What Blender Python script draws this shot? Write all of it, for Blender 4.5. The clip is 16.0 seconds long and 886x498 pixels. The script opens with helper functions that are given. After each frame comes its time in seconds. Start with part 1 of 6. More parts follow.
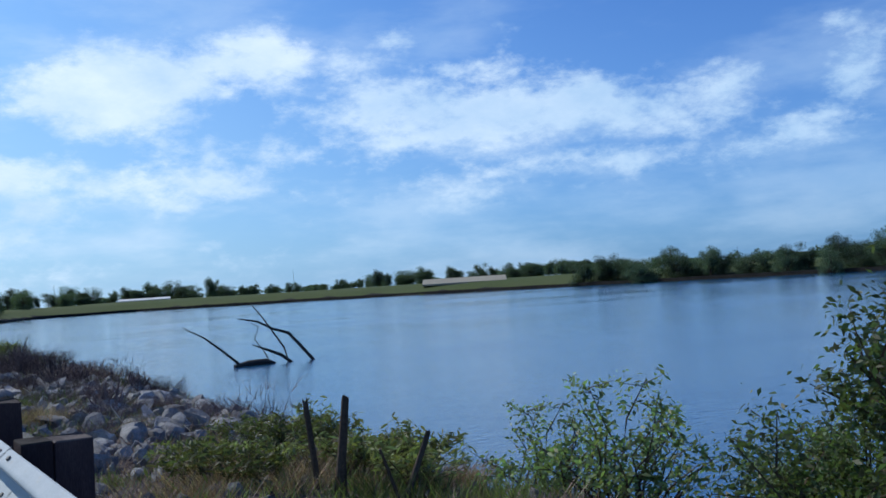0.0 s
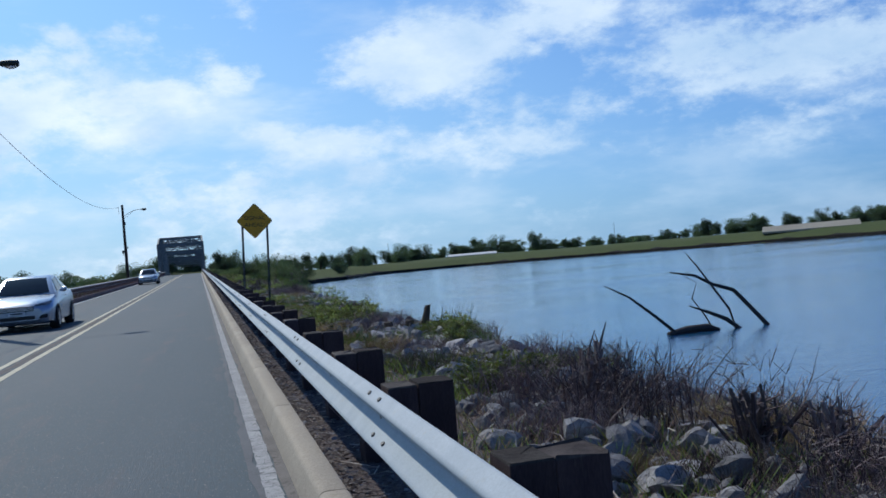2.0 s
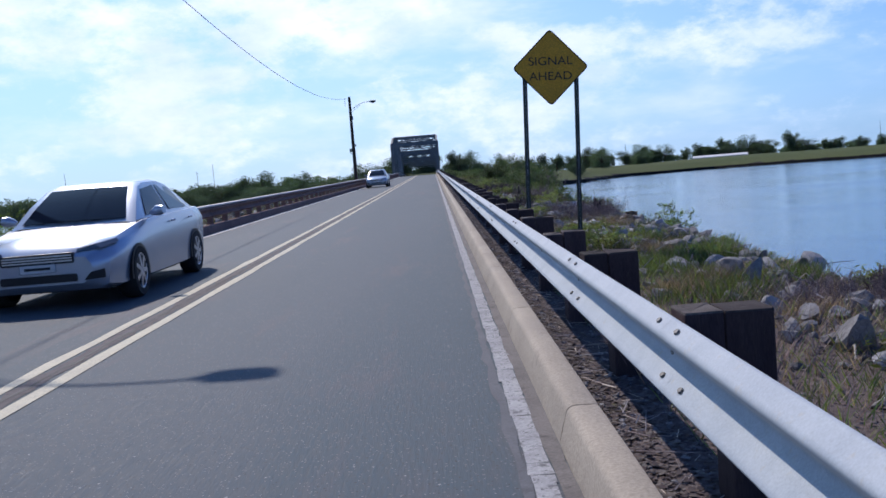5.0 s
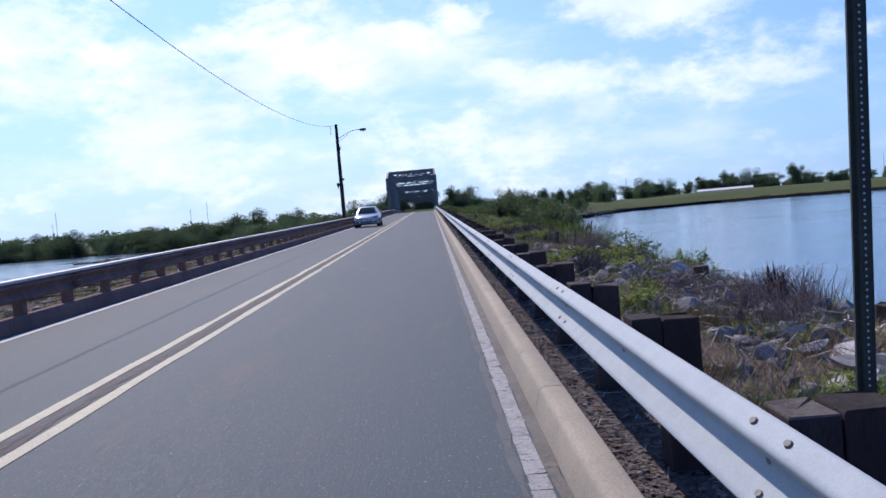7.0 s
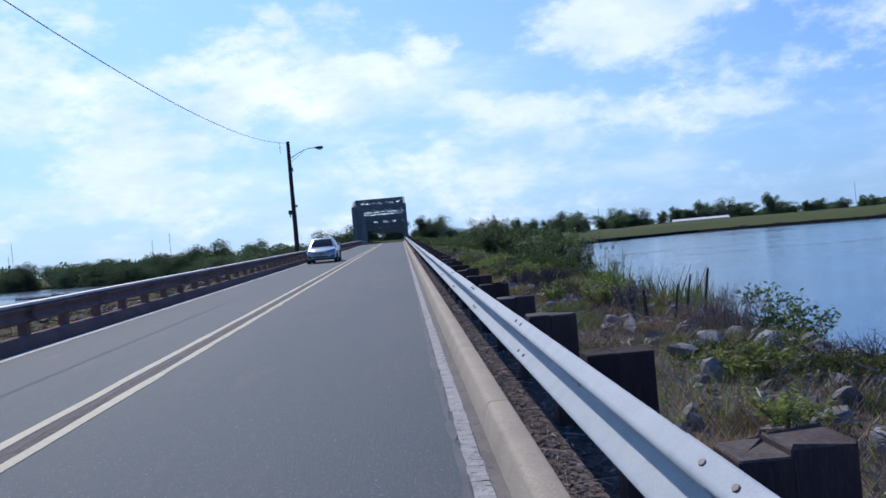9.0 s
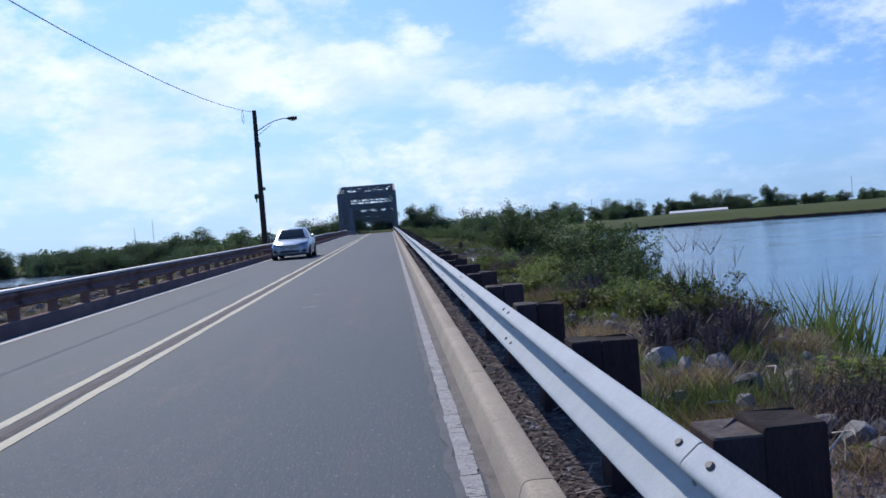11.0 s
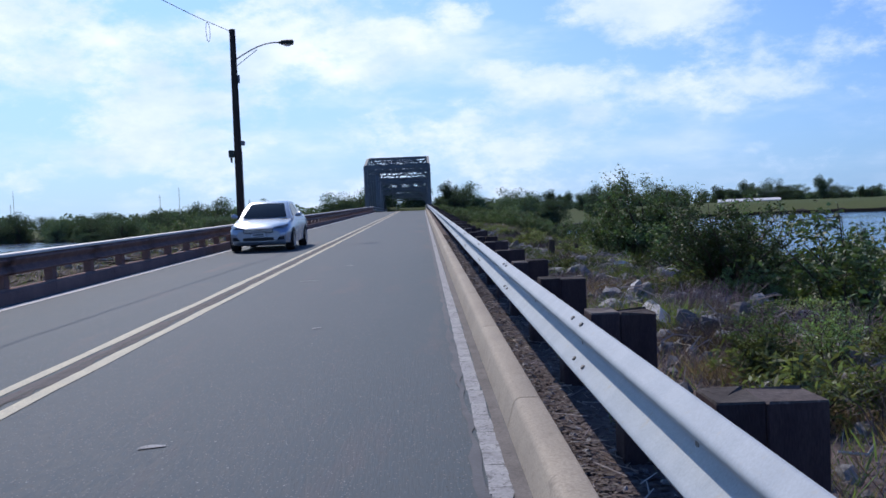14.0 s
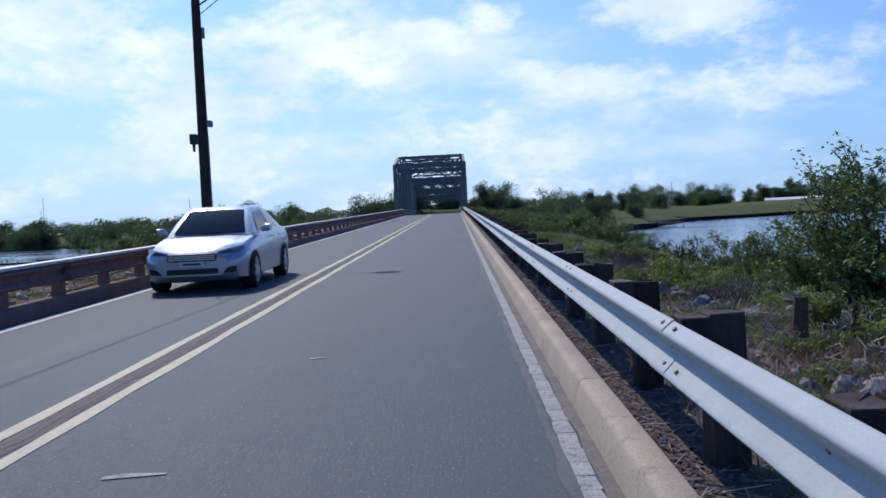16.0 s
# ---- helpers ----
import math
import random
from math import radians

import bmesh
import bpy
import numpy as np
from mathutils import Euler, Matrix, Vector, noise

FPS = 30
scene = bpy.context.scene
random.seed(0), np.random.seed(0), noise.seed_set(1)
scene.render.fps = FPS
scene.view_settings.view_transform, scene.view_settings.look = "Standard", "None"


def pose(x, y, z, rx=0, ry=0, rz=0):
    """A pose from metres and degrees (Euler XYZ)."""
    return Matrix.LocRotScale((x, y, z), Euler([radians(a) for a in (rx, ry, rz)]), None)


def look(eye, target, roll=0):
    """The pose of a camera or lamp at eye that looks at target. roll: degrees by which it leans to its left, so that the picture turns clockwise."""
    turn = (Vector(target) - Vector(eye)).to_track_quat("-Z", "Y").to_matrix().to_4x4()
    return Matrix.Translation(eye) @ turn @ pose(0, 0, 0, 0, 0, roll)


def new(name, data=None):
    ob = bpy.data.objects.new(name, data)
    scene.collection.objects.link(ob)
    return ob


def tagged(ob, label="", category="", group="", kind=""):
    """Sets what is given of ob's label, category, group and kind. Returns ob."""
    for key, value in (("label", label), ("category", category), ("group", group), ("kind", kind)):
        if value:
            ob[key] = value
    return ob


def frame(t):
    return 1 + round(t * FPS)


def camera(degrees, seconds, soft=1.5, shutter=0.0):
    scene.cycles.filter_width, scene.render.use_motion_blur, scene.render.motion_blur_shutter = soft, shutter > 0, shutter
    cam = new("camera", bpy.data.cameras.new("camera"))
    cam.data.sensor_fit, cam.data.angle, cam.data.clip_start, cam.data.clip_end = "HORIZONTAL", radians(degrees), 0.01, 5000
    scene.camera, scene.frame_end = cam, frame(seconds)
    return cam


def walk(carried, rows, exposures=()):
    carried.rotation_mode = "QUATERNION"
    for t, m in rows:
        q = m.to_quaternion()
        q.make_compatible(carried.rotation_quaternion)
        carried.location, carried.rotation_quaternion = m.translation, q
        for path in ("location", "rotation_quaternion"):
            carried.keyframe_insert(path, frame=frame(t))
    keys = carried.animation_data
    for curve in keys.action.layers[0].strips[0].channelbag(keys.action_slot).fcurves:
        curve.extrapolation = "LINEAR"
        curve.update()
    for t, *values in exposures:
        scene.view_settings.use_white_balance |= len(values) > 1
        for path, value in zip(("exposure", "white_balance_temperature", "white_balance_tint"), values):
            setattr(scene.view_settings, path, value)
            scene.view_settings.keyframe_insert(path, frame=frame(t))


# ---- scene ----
cam = camera(49.27, 16.0, soft=1.6)
PATH = [
    (0.0, (-0.241, -0.021, 1.394), (5.176, 8.377, 1.752), -3.67),
    (0.5, (-0.262, 2.824, 1.425), (4.594, 11.562, 1.715), -3.00),
    (1.0, (-0.308, 5.680, 1.467), (3.964, 14.719, 1.663), -4.64),
    (1.5, (-0.323, 8.521, 1.505), (3.120, 17.908, 1.685), -5.02),
    (2.0, (-0.315, 11.321, 1.525), (2.143, 21.014, 1.636), -4.93),
    (2.5, (-0.313, 14.054, 1.550), (1.202, 23.938, 1.399), -4.98),
    (3.0, (-0.308, 16.755, 1.581), (0.555, 26.712, 1.247), -4.80),
    (3.5, (-0.327, 19.431, 1.611), (0.414, 29.385, 1.005), -5.02),
    (4.0, (-0.339, 22.090, 1.650), (-0.081, 32.057, 0.882), -4.09),
    (6.5, (-0.369, 34.905, 1.842), (-0.384, 44.896, 1.410), -4.74),
    (7.0, (-0.387, 37.821, 1.914), (-0.302, 47.815, 1.574), -5.00),
    (7.5, (-0.368, 40.739, 1.961), (-0.119, 50.731, 1.646), -5.03),
    (8, (-0.320, 43.647, 1.993), (-0.025, 53.641, 1.822), -4.31),
    (8.5, (-0.299, 46.544, 2.031), (0.093, 56.535, 1.866), -5.23),
    (9, (-0.299, 49.431, 2.087), (0.124, 59.422, 2.033), -5.09),
    (11.5, (-0.312, 63.699, 2.285), (0.284, 73.677, 2.013), -4.16),
    (12, (-0.321, 66.602, 2.317), (0.302, 76.575, 1.930), -3.51),
    (12.5, (-0.336, 69.501, 2.357), (0.201, 79.485, 2.184), -3.45),
    (13, (-0.314, 72.348, 2.409), (0.081, 82.339, 2.272), -1.22),
    (13.5, (-0.285, 75.154, 2.437), (0.051, 85.146, 2.209), -0.69),
    (14, (-0.293, 77.947, 2.466), (-0.098, 87.939, 2.102), -2.35),
    (14.5, (-0.377, 80.774, 2.505), (-0.315, 90.766, 2.111), -2.24),
    (15, (-0.395, 83.641, 2.541), (-0.356, 93.632, 2.121), -2.07),
    (15.5, (-0.482, 86.532, 2.617), (-0.605, 96.521, 2.176), -3.65),
    (16, (-0.547, 89.450, 2.667), (-0.697, 99.444, 2.333), -2.87),
]
walk(cam, [(t, look(eye, target, roll)) for t, eye, target, roll in PATH],
     [(0.0, .04, 6400, 7), (1.0, -.06, 6350, 6), (2.0, -.05, 6450, 7), (3.0, .0, 6450, 13), (4.2, .13, 6580, 16), (6.3, .30, 6620, 22), (7.5, .30, 6680, 22), (8.1, .28, 6700, 20), (8.5, .15, 6380, 16), (9.2, .14, 6380, 17), (11.5, .14, 6460, 17), (16.0, .12, 6480, 18)])

# ---- world ----
GRADE = 0.015                      # the road climbs towards the bridge
WATER = -1.8
TILT = pose(0, 0, 0, math.degrees(math.atan(GRADE)))


def road_z(y):
    return GRADE * y


# ---------------------------------------------------------------- sky, sun
SUN_AZ, SUN_EL = -23.2, 42.2
world = bpy.data.worlds.new("sky")
scene.world = world
world.use_nodes = True
wt = world.node_tree
wn, wl = wt.nodes, wt.links


def wmath(op, a, b=None, c=None, clamp=False):
    n = wn.new("ShaderNodeMath")
    n.operation, n.use_clamp = op, clamp
    for i, v in enumerate((a, b, c)):
        if v is None:
            continue
        if isinstance(v, (int, float)):
            n.inputs[i].default_value = v
        else:
            wl.new(v, n.inputs[i])
    return n.outputs[0]


sky = wn.new("ShaderNodeTexSky")
sky.sky_type, sky.sun_disc = "NISHITA", False
sky.sun_elevation, sky.sun_rotation = radians(SUN_EL), radians(SUN_AZ)
sky.air_density, sky.dust_density, sky.ozone_density = 1.0, 1.2, 3.0
coord = wn.new("ShaderNodeTexCoord")
split = wn.new("ShaderNodeSeparateXYZ")
wl.new(coord.outputs["Generated"], split.inputs[0])
dx, dy, dz = split.outputs
az = wmath("MULTIPLY", wmath("ARCTAN2", dx, dy), 57.29578)
el = wmath("MULTIPLY", wmath("ARCSINE", dz), 57.29578)
stretch = wn.new("ShaderNodeMapping")
stretch.inputs["Scale"].default_value = (1.0, 1.0, 1.9)
wl.new(coord.outputs["Generated"], stretch.inputs[0])
plane = stretch


def wnoise(scale, detail, rough, seed, vec=None):
    n = wn.new("ShaderNodeTexNoise")
    n.noise_dimensions = "4D"
    n.inputs["W"].default_value = seed
    n.inputs["Scale"].default_value = scale
    n.inputs["Detail"].default_value = detail
    n.inputs["Roughness"].default_value = rough
    wl.new(vec if vec else plane.outputs[0], n.inputs["Vector"])
    return n.outputs[0]


# cumulus banks: azimuth, elevation, half widths, weight
CLOUDS = [(-6.4, 14.0, 1.6, .9, .17), (-5.6, 12.8, 1.8, .7, .15), (-4.4, 10.9, 1.2, .6, .14), (2.7, 11.3, 2.6, 1.5, .25), (-3.4, 9.9, 2.0, .5, .24), (4.9, 8.4, 3.0, .9, .20), (35, 9.8, 8, 2.8, .27), (42, 10.2, 6, 2.6, .26), (49, 9.4, 6, 2.6, .25), (56, 10.5, 2.5, 3.0, .22), (54, 7.6, 5, 1.8, .20), (44, 6.6, 10, 1.5, .17), (14, 11.6, 7, 2.6, .26), (22, 13.6, 6, 2.0, .18),
          (17, 6.2, 10, 1.8, .16), (-1, 10.2, 5, 1.6, .22), (9, 7.4, 6, 1.6, .20), (-13, 6.8, 8, 1.6, .22), (-10, 10.8, 5, 1.4, .16),
          (14, 12.5, 5, 2.6, .18), (39, 5.0, 14, 1.6, .12), (-14, 9.0, 24, 9.0, .15), (-30, 20, 30, 12, .16), (20, 8, 14, 6, .08)]
bank = None
for a, e, ra, re, w in CLOUDS:
    q = wmath("ADD", wmath("POWER", wmath("ABSOLUTE", wmath("DIVIDE", wmath("SUBTRACT", az, a), ra)), 2.0),
              wmath("POWER", wmath("ABSOLUTE", wmath("DIVIDE", wmath("SUBTRACT", el, e), re)), 2.0))
    g = wmath("MULTIPLY", wmath("EXPONENT", wmath("MULTIPLY", q, -1.0)), w)
    bank = g if bank is None else wmath("MAXIMUM", bank, g)
big = wnoise(5.2, 9.0, 0.60, 3.1)
cells = wn.new("ShaderNodeTexVoronoi")
cells.feature, cells.normalize = "SMOOTH_F1", True
cells.inputs["Scale"].default_value, cells.inputs["Detail"].default_value = 11.0, 4.0
cells.inputs["Roughness"].default_value, cells.inputs["Smoothness"].default_value = 0.6, 0.5
wl.new(plane.outputs[0], cells.inputs["Vector"])
billow = wmath("SUBTRACT", 1.0, cells.outputs["Distance"])
fine = wnoise(19.0, 7.0, 0.66, 8.7)
dens = wmath("ADD", wmath("ADD", wmath("ADD", wmath("MULTIPLY", big, 0.62), wmath("MULTIPLY", fine, 0.34)), wmath("MULTIPLY", billow, 0.26)), bank)
side = wn.new("ShaderNodeMapRange")          # 0 towards the sun, 1 away from it
side.interpolation_type = "SMOOTHSTEP"
wl.new(az, side.inputs["Value"])
side.inputs["From Min"].default_value, side.inputs["From Max"].default_value = -5.0, 52.0
ramp = wn.new("ShaderNodeMapRange")
ramp.interpolation_type = "SMOOTHSTEP"
wl.new(dens, ramp.inputs["Value"])
ramp.inputs["From Min"].default_value, ramp.inputs["From Max"].default_value = 0.74, 0.88
# light haze towards the horizon
haze = wn.new("ShaderNodeMapRange")
wl.new(dz, haze.inputs["Value"])
haze.inputs["From Min"].default_value, haze.inputs["From Max"].default_value = 0.42, 0.0
haze.inputs["To Min"].default_value, haze.inputs["To Max"].default_value = 0.0, 0.82
haze_side = wmath("MULTIPLY", haze.outputs[0], wmath("MULTIPLY_ADD", side.outputs[0], -0.45, 1.0))
tint = wn.new("ShaderNodeMix")
tint.data_type, tint.blend_type = "RGBA", "MULTIPLY"
tint.inputs[0].default_value = 1.0
wl.new(sky.outputs[0], tint.inputs[6])
blue = wn.new("ShaderNodeMix")
blue.data_type = "RGBA"
wl.new(side.outputs[0], blue.inputs[0])
blue.inputs[6].default_value, blue.inputs[7].default_value = (0.52, 0.95, 1.42, 1), (0.27, 0.60, 1.26, 1)
wl.new(blue.outputs[2], tint.inputs[7])
veil = wn.new("ShaderNodeMix")
veil.data_type = "RGBA"
wl.new(haze_side, veil.inputs[0])
wl.new(tint.outputs[2], veil.inputs[6])
horizon = wn.new("ShaderNodeMix")
horizon.data_type = "RGBA"
wl.new(side.outputs[0], horizon.inputs[0])
horizon.inputs[6].default_value = (5.1, 7.5, 10.5, 1)
horizon.inputs[7].default_value = (3.1, 5.9, 10.1, 1)
wl.new(horizon.outputs[2], veil.inputs[7])
cloud_shade = wn.new("ShaderNodeMix")
cloud_shade.data_type = "RGBA"
wl.new(wmath("MULTIPLY_ADD", wnoise(9.0, 8.0, 0.6, 5.5), 2.4, -0.75, clamp=True), cloud_shade.inputs[0])
for slot, toward, away in ((6, (6.1, 8.2, 11.0, 1), (4.6, 6.9, 10.0, 1)), (7, (10.7, 11.7, 12.9, 1), (7.6, 9.3, 11.4, 1))):
    lit = wn.new("ShaderNodeMix")
    lit.data_type = "RGBA"
    wl.new(side.outputs[0], lit.inputs[0])
    lit.inputs[6].default_value, lit.inputs[7].default_value = toward, away
    wl.new(lit.outputs[2], cloud_shade.inputs[slot])
# thin streaked veil low in the sky
flat = wn.new("ShaderNodeMapping")
flat.inputs["Scale"].default_value = (1.0, 1.0, 3.4)
wl.new(coord.outputs["Generated"], flat.inputs[0])
streak = wn.new("ShaderNodeMapRange")
streak.interpolation_type = "SMOOTHSTEP"
wl.new(wnoise(4.2, 6.0, 0.58, 2.2, flat.outputs[0]), streak.inputs["Value"])
streak.inputs["From Min"].default_value, streak.inputs["From Max"].default_value = 0.46, 0.70
low = wn.new("ShaderNodeMapRange")
wl.new(el, low.inputs["Value"])
low.inputs["From Min"].default_value, low.inputs["From Max"].default_value = 24.0, 9.0
low.inputs["To Min"].default_value, low.inputs["To Max"].default_value = 0.0, 0.66
thin = wn.new("ShaderNodeMix")
thin.data_type = "RGBA"
wl.new(wmath("MULTIPLY", wmath("MULTIPLY", streak.outputs[0], low.outputs[0]), wmath("MULTIPLY_ADD", side.outputs[0], -0.5, 1.0)), thin.inputs[0])
wl.new(veil.outputs[2], thin.inputs[6])
wl.new(cloud_shade.outputs[2], thin.inputs[7])
full = wn.new("ShaderNodeMix")
full.data_type = "RGBA"
wl.new(wmath("MULTIPLY", ramp.outputs[0], 0.86), full.inputs[0])
wl.new(thin.outputs[2], full.inputs[6])
wl.new(cloud_shade.outputs[2], full.inputs[7])
wl.new(full.outputs[2], wn["Background"].inputs[0])
wn["Background"].inputs[1].default_value = 0.092

sun = new("sun", bpy.data.lights.new("sun", "SUN"))
sun.data.energy, sun.data.angle, sun.data.color = 3.3, radians(0.53), (1.0, 0.95, 0.86)
a, e = radians(SUN_AZ), radians(SUN_EL)
sun.matrix_world = look((100 * math.sin(a) * math.cos(e), 100 * math.cos(a) * math.cos(e), 100 * math.sin(e)), (0, 0, 0))


# ---------------------------------------------------------------- materials
def surface(name, c1, c2, scale=3.0, fine=40.0, rough=0.8, metal=0.0, bump=0.3, depth=0.01, c3=None, c3_at=0.6, vary=0.0, stretch=(1, 1, 1), leaf=0.0, spec=0.35, speck=None, gritty=0.28):
    """Two-scale mottled surface: broad patches c1/c2, fine grain, wear c3, per-object variation, relief."""
    m = bpy.data.materials.new(name)
    m.use_nodes = True
    n, l = m.node_tree.nodes, m.node_tree.links
    b = n["Principled BSDF"]
    geo = n.new("ShaderNodeNewGeometry")
    mp = n.new("ShaderNodeMapping")
    mp.inputs["Scale"].default_value = stretch
    l.new(geo.outputs["Position"], mp.inputs[0])

    def noi(s, d, r=0.6):
        t = n.new("ShaderNodeTexNoise")
        t.inputs["Scale"].default_value, t.inputs["Detail"].default_value, t.inputs["Roughness"].default_value = s, d, r
        l.new(mp.outputs[0], t.inputs["Vector"])
        return t.outputs[0]

    def mapr(v, lo, hi, a=0.0, z=1.0):
        t = n.new("ShaderNodeMapRange")
        l.new(v, t.inputs[0])
        t.inputs[1].default_value, t.inputs[2].default_value, t.inputs[3].default_value, t.inputs[4].default_value = lo, hi, a, z
        return t.outputs[0]

    def mix(f, x, y, mode="MIX"):
        t = n.new("ShaderNodeMix")
        t.data_type, t.blend_type = "RGBA", mode
        for s, v in ((0, f), (6, x), (7, y)):
            if isinstance(v, tuple):
                t.inputs[s].default_value = (*v, 1)
            elif isinstance(v, (int, float)):
                t.inputs[s].default_value = v
            else:
                l.new(v, t.inputs[s])
        return t.outputs[2]

    broad, grain = noi(scale, 5), noi(fine, 4, 0.7)
    col = mix(mapr(broad, 0.35, 0.65), c1, c2)
    if c3:
        col = mix(mapr(noi(scale * 2.7, 6, 0.7), c3_at, c3_at + 0.12), col, c3)
    if speck:
        for sc, lim, tone in speck:
            vo = n.new("ShaderNodeTexVoronoi")
            vo.inputs["Scale"].default_value = sc
            l.new(geo.outputs["Position"], vo.inputs["Vector"])
            col = mix(mapr(vo.outputs["Distance"], lim, lim * .6), col, tone)
    gray = n.new("ShaderNodeCombineColor")
    for i in range(3):
        l.new(mapr(grain, 0.3, 0.7, 1 - gritty, 1 + gritty), gray.inputs[i])
    col = mix(1.0, col, gray.outputs[0], "MULTIPLY")
    if vary:
        info = n.new("ShaderNodeObjectInfo")
        hsv = n.new("ShaderNodeHueSaturation")
        l.new(mapr(info.outputs["Random"], 0, 1, 1 - vary, 1 + vary), hsv.inputs["Value"])
        l.new(mapr(geo.outputs["Random Per Island"], 0, 1, 0.5 - 0.06 * vary, 0.5 + 0.06 * vary), hsv.inputs["Hue"])
        isl = n.new("ShaderNodeCombineColor")
        for i in range(3):
            l.new(mapr(geo.outputs["Random Per Island"], 0, 1, 1 - 0.6 * vary, 1 + 0.6 * vary), isl.inputs[i])
        l.new(mix(1.0, col, isl.outputs[0], "MULTIPLY"), hsv.inputs["Color"])
        col = hsv.outputs[0]
    l.new(col, b.inputs["Base Color"])
    l.new(mapr(grain, 0.2, 0.8, max(rough - 0.12, 0.02), min(rough + 0.12, 1)), b.inputs["Roughness"])
    b.inputs["Metallic"].default_value = metal
    b.inputs["Specular IOR Level"].default_value = spec if not leaf else 0.28
    if bump:
        h = n.new("ShaderNodeMath")
        h.operation = "MULTIPLY_ADD"
        l.new(grain, h.inputs[0])
        h.inputs[1].default_value = 0.5
        l.new(broad, h.inputs[2])
        bp = n.new("ShaderNodeBump")
        bp.inputs["Strength"].default_value, bp.inputs["Distance"].default_value = bump, depth
        l.new(h.outputs[0], bp.inputs["Height"])
        l.new(bp.outputs[0], b.inputs["Normal"])
    if leaf:
        tr = n.new("ShaderNodeBsdfTranslucent")
        l.new(mix(1.0, col, (1.1, 1.25, 0.6), "MULTIPLY"), tr.inputs[0])
        sh = n.new("ShaderNodeMixShader")
        sh.inputs[0].default_value = leaf
        l.new(b.outputs[0], sh.inputs[1])
        l.new(tr.outputs[0], sh.inputs[2])
        l.new(sh.outputs[0], n["Material Output"].inputs[0])
    return m


ASPHALT = surface("asphalt", (.036, .062, .080), (.049, .070, .087), 0.55, 60, .80, bump=.8, depth=.006, c3=(.070, .073, .085), c3_at=.55, stretch=(1, .14, 1),
                  speck=((38, .20, (.20, .20, .21)), (23, .16, (.030, .030, .034)), (9, .07, (.30, .30, .30))))
PAINT_W = surface("worn_white_paint", (.34, .34, .345), (.25, .25, .26), 5, 50, .8, bump=.4, depth=.004, c3=(.11, .11, .115), c3_at=.54, speck=((30, .22, (.08, .08, .085)),))
PAINT_W2 = surface("white_road_paint", (.50, .50, .50), (.42, .42, .42), 4, 60, .75, bump=.3, depth=.003, c3=(.22, .22, .22), c3_at=.62)
PAINT_Y = surface("worn_yellow_paint", (.49, .45, .325), (.41, .38, .285), 4, 60, .75, bump=.4, depth=.004, c3=(.17, .15, .12), c3_at=.63)
GRIT = surface("gutter_grit", (.165, .148, .138), (.120, .108, .100), 3, 60, .95, bump=.6, depth=.01, c3=(.06, .052, .046), c3_at=.58)
OLD_PAINT = surface("faded_road_paint", (.100, .104, .118), (.072, .077, .090), 2.5, 55, .8, bump=.5, depth=.004, c3=(.065, .068, .078), c3_at=.55)
JOINT = surface("worn_joint_grit", (.115, .100, .098), (.085, .076, .078), 6, 70, .9, bump=.8, depth=.008, c3=(.05, .046, .048), c3_at=.56)
TAR = surface("dark_joint", (.035, .034, .036), (.05, .05, .05), 4, 60, .8)
CONCRETE = surface("tan_concrete", (.37, .315, .245), (.31, .265, .21), 1.5, 70, .85, bump=.4, depth=.006, c3=(.22, .185, .15), c3_at=.60)
CONC_GREY = surface("grey_concrete", (.27, .25, .24), (.21, .20, .19), 1.2, 60, .88, bump=.4, depth=.006, c3=(.12, .11, .10), c3_at=.6)
GALV = surface("galvanised_steel", (.385, .425, .455), (.335, .375, .41), 6, 110, .66, metal=.0, bump=.08, depth=.001, c3=(.385, .375, .345), c3_at=.60, spec=.18, gritty=.13)
# Pale colour that puts sunlight on the far rail's top edge.
LIT_RAIL_TOP = surface("sunlit_rail_top", (.60, .59, .56), (.47, .46, .44), 5, 70, .6, bump=.1, depth=.002, c3=(.33, .31, .29), c3_at=.58)
GALV_DULL = surface("dull_galvanised_steel", (.24, .245, .26), (.18, .185, .20), 4, 90, .65, metal=.1, bump=.15, depth=.003, c3=(.22, .20, .19), c3_at=.62)
# Rail and kerb colours darkened for shade on the road side, reddened against skylight.
RAIL_SHADED = surface("stained_steel_in_shade", (.250, .145, .125), (.185, .108, .094), 4, 90, .75, bump=.15, depth=.003, c3=(.09, .065, .06), c3_at=.62, spec=.1)
KERB_SHADED = surface("stained_concrete_in_shade", (.225, .138, .118), (.165, .102, .090), 1.2, 60, .9, bump=.4, depth=.006, c3=(.06, .055, .055), c3_at=.6, spec=.1)
BOLT = surface("bolt_steel", (.16, .155, .15), (.10, .095, .09), 30, 200, .6, metal=.3)
# Lighter than TIMBER for weathering and for sunlight on the upward faces.
LIT_TOP_WOOD = surface("sunlit_weathered_end", (.115, .100, .092), (.070, .060, .056), 8, 60, .95, bump=.8, depth=.01, c3=(.17, .155, .14), c3_at=.62, vary=.6, spec=.05)
TIMBER = surface("creosoted_timber", (.054, .038, .041), (.076, .054, .054), 3, 60, .9, bump=.7, depth=.01, c3=(.085, .068, .060), c3_at=.62, vary=.25, stretch=(4, 4, .6), spec=.08)
POLE_WOOD = surface("pole_wood", (.045, .034, .030), (.075, .056, .046), 4, 70, .85, bump=.6, depth=.01, stretch=(3, 3, .4), spec=.08)
SOIL = surface("verge_soil", (.155, .122, .114), (.104, .085, .080), 1.2, 26, .95, bump=1.0, depth=.05, c3=(.085, .090, .045), c3_at=.60, spec=.08)
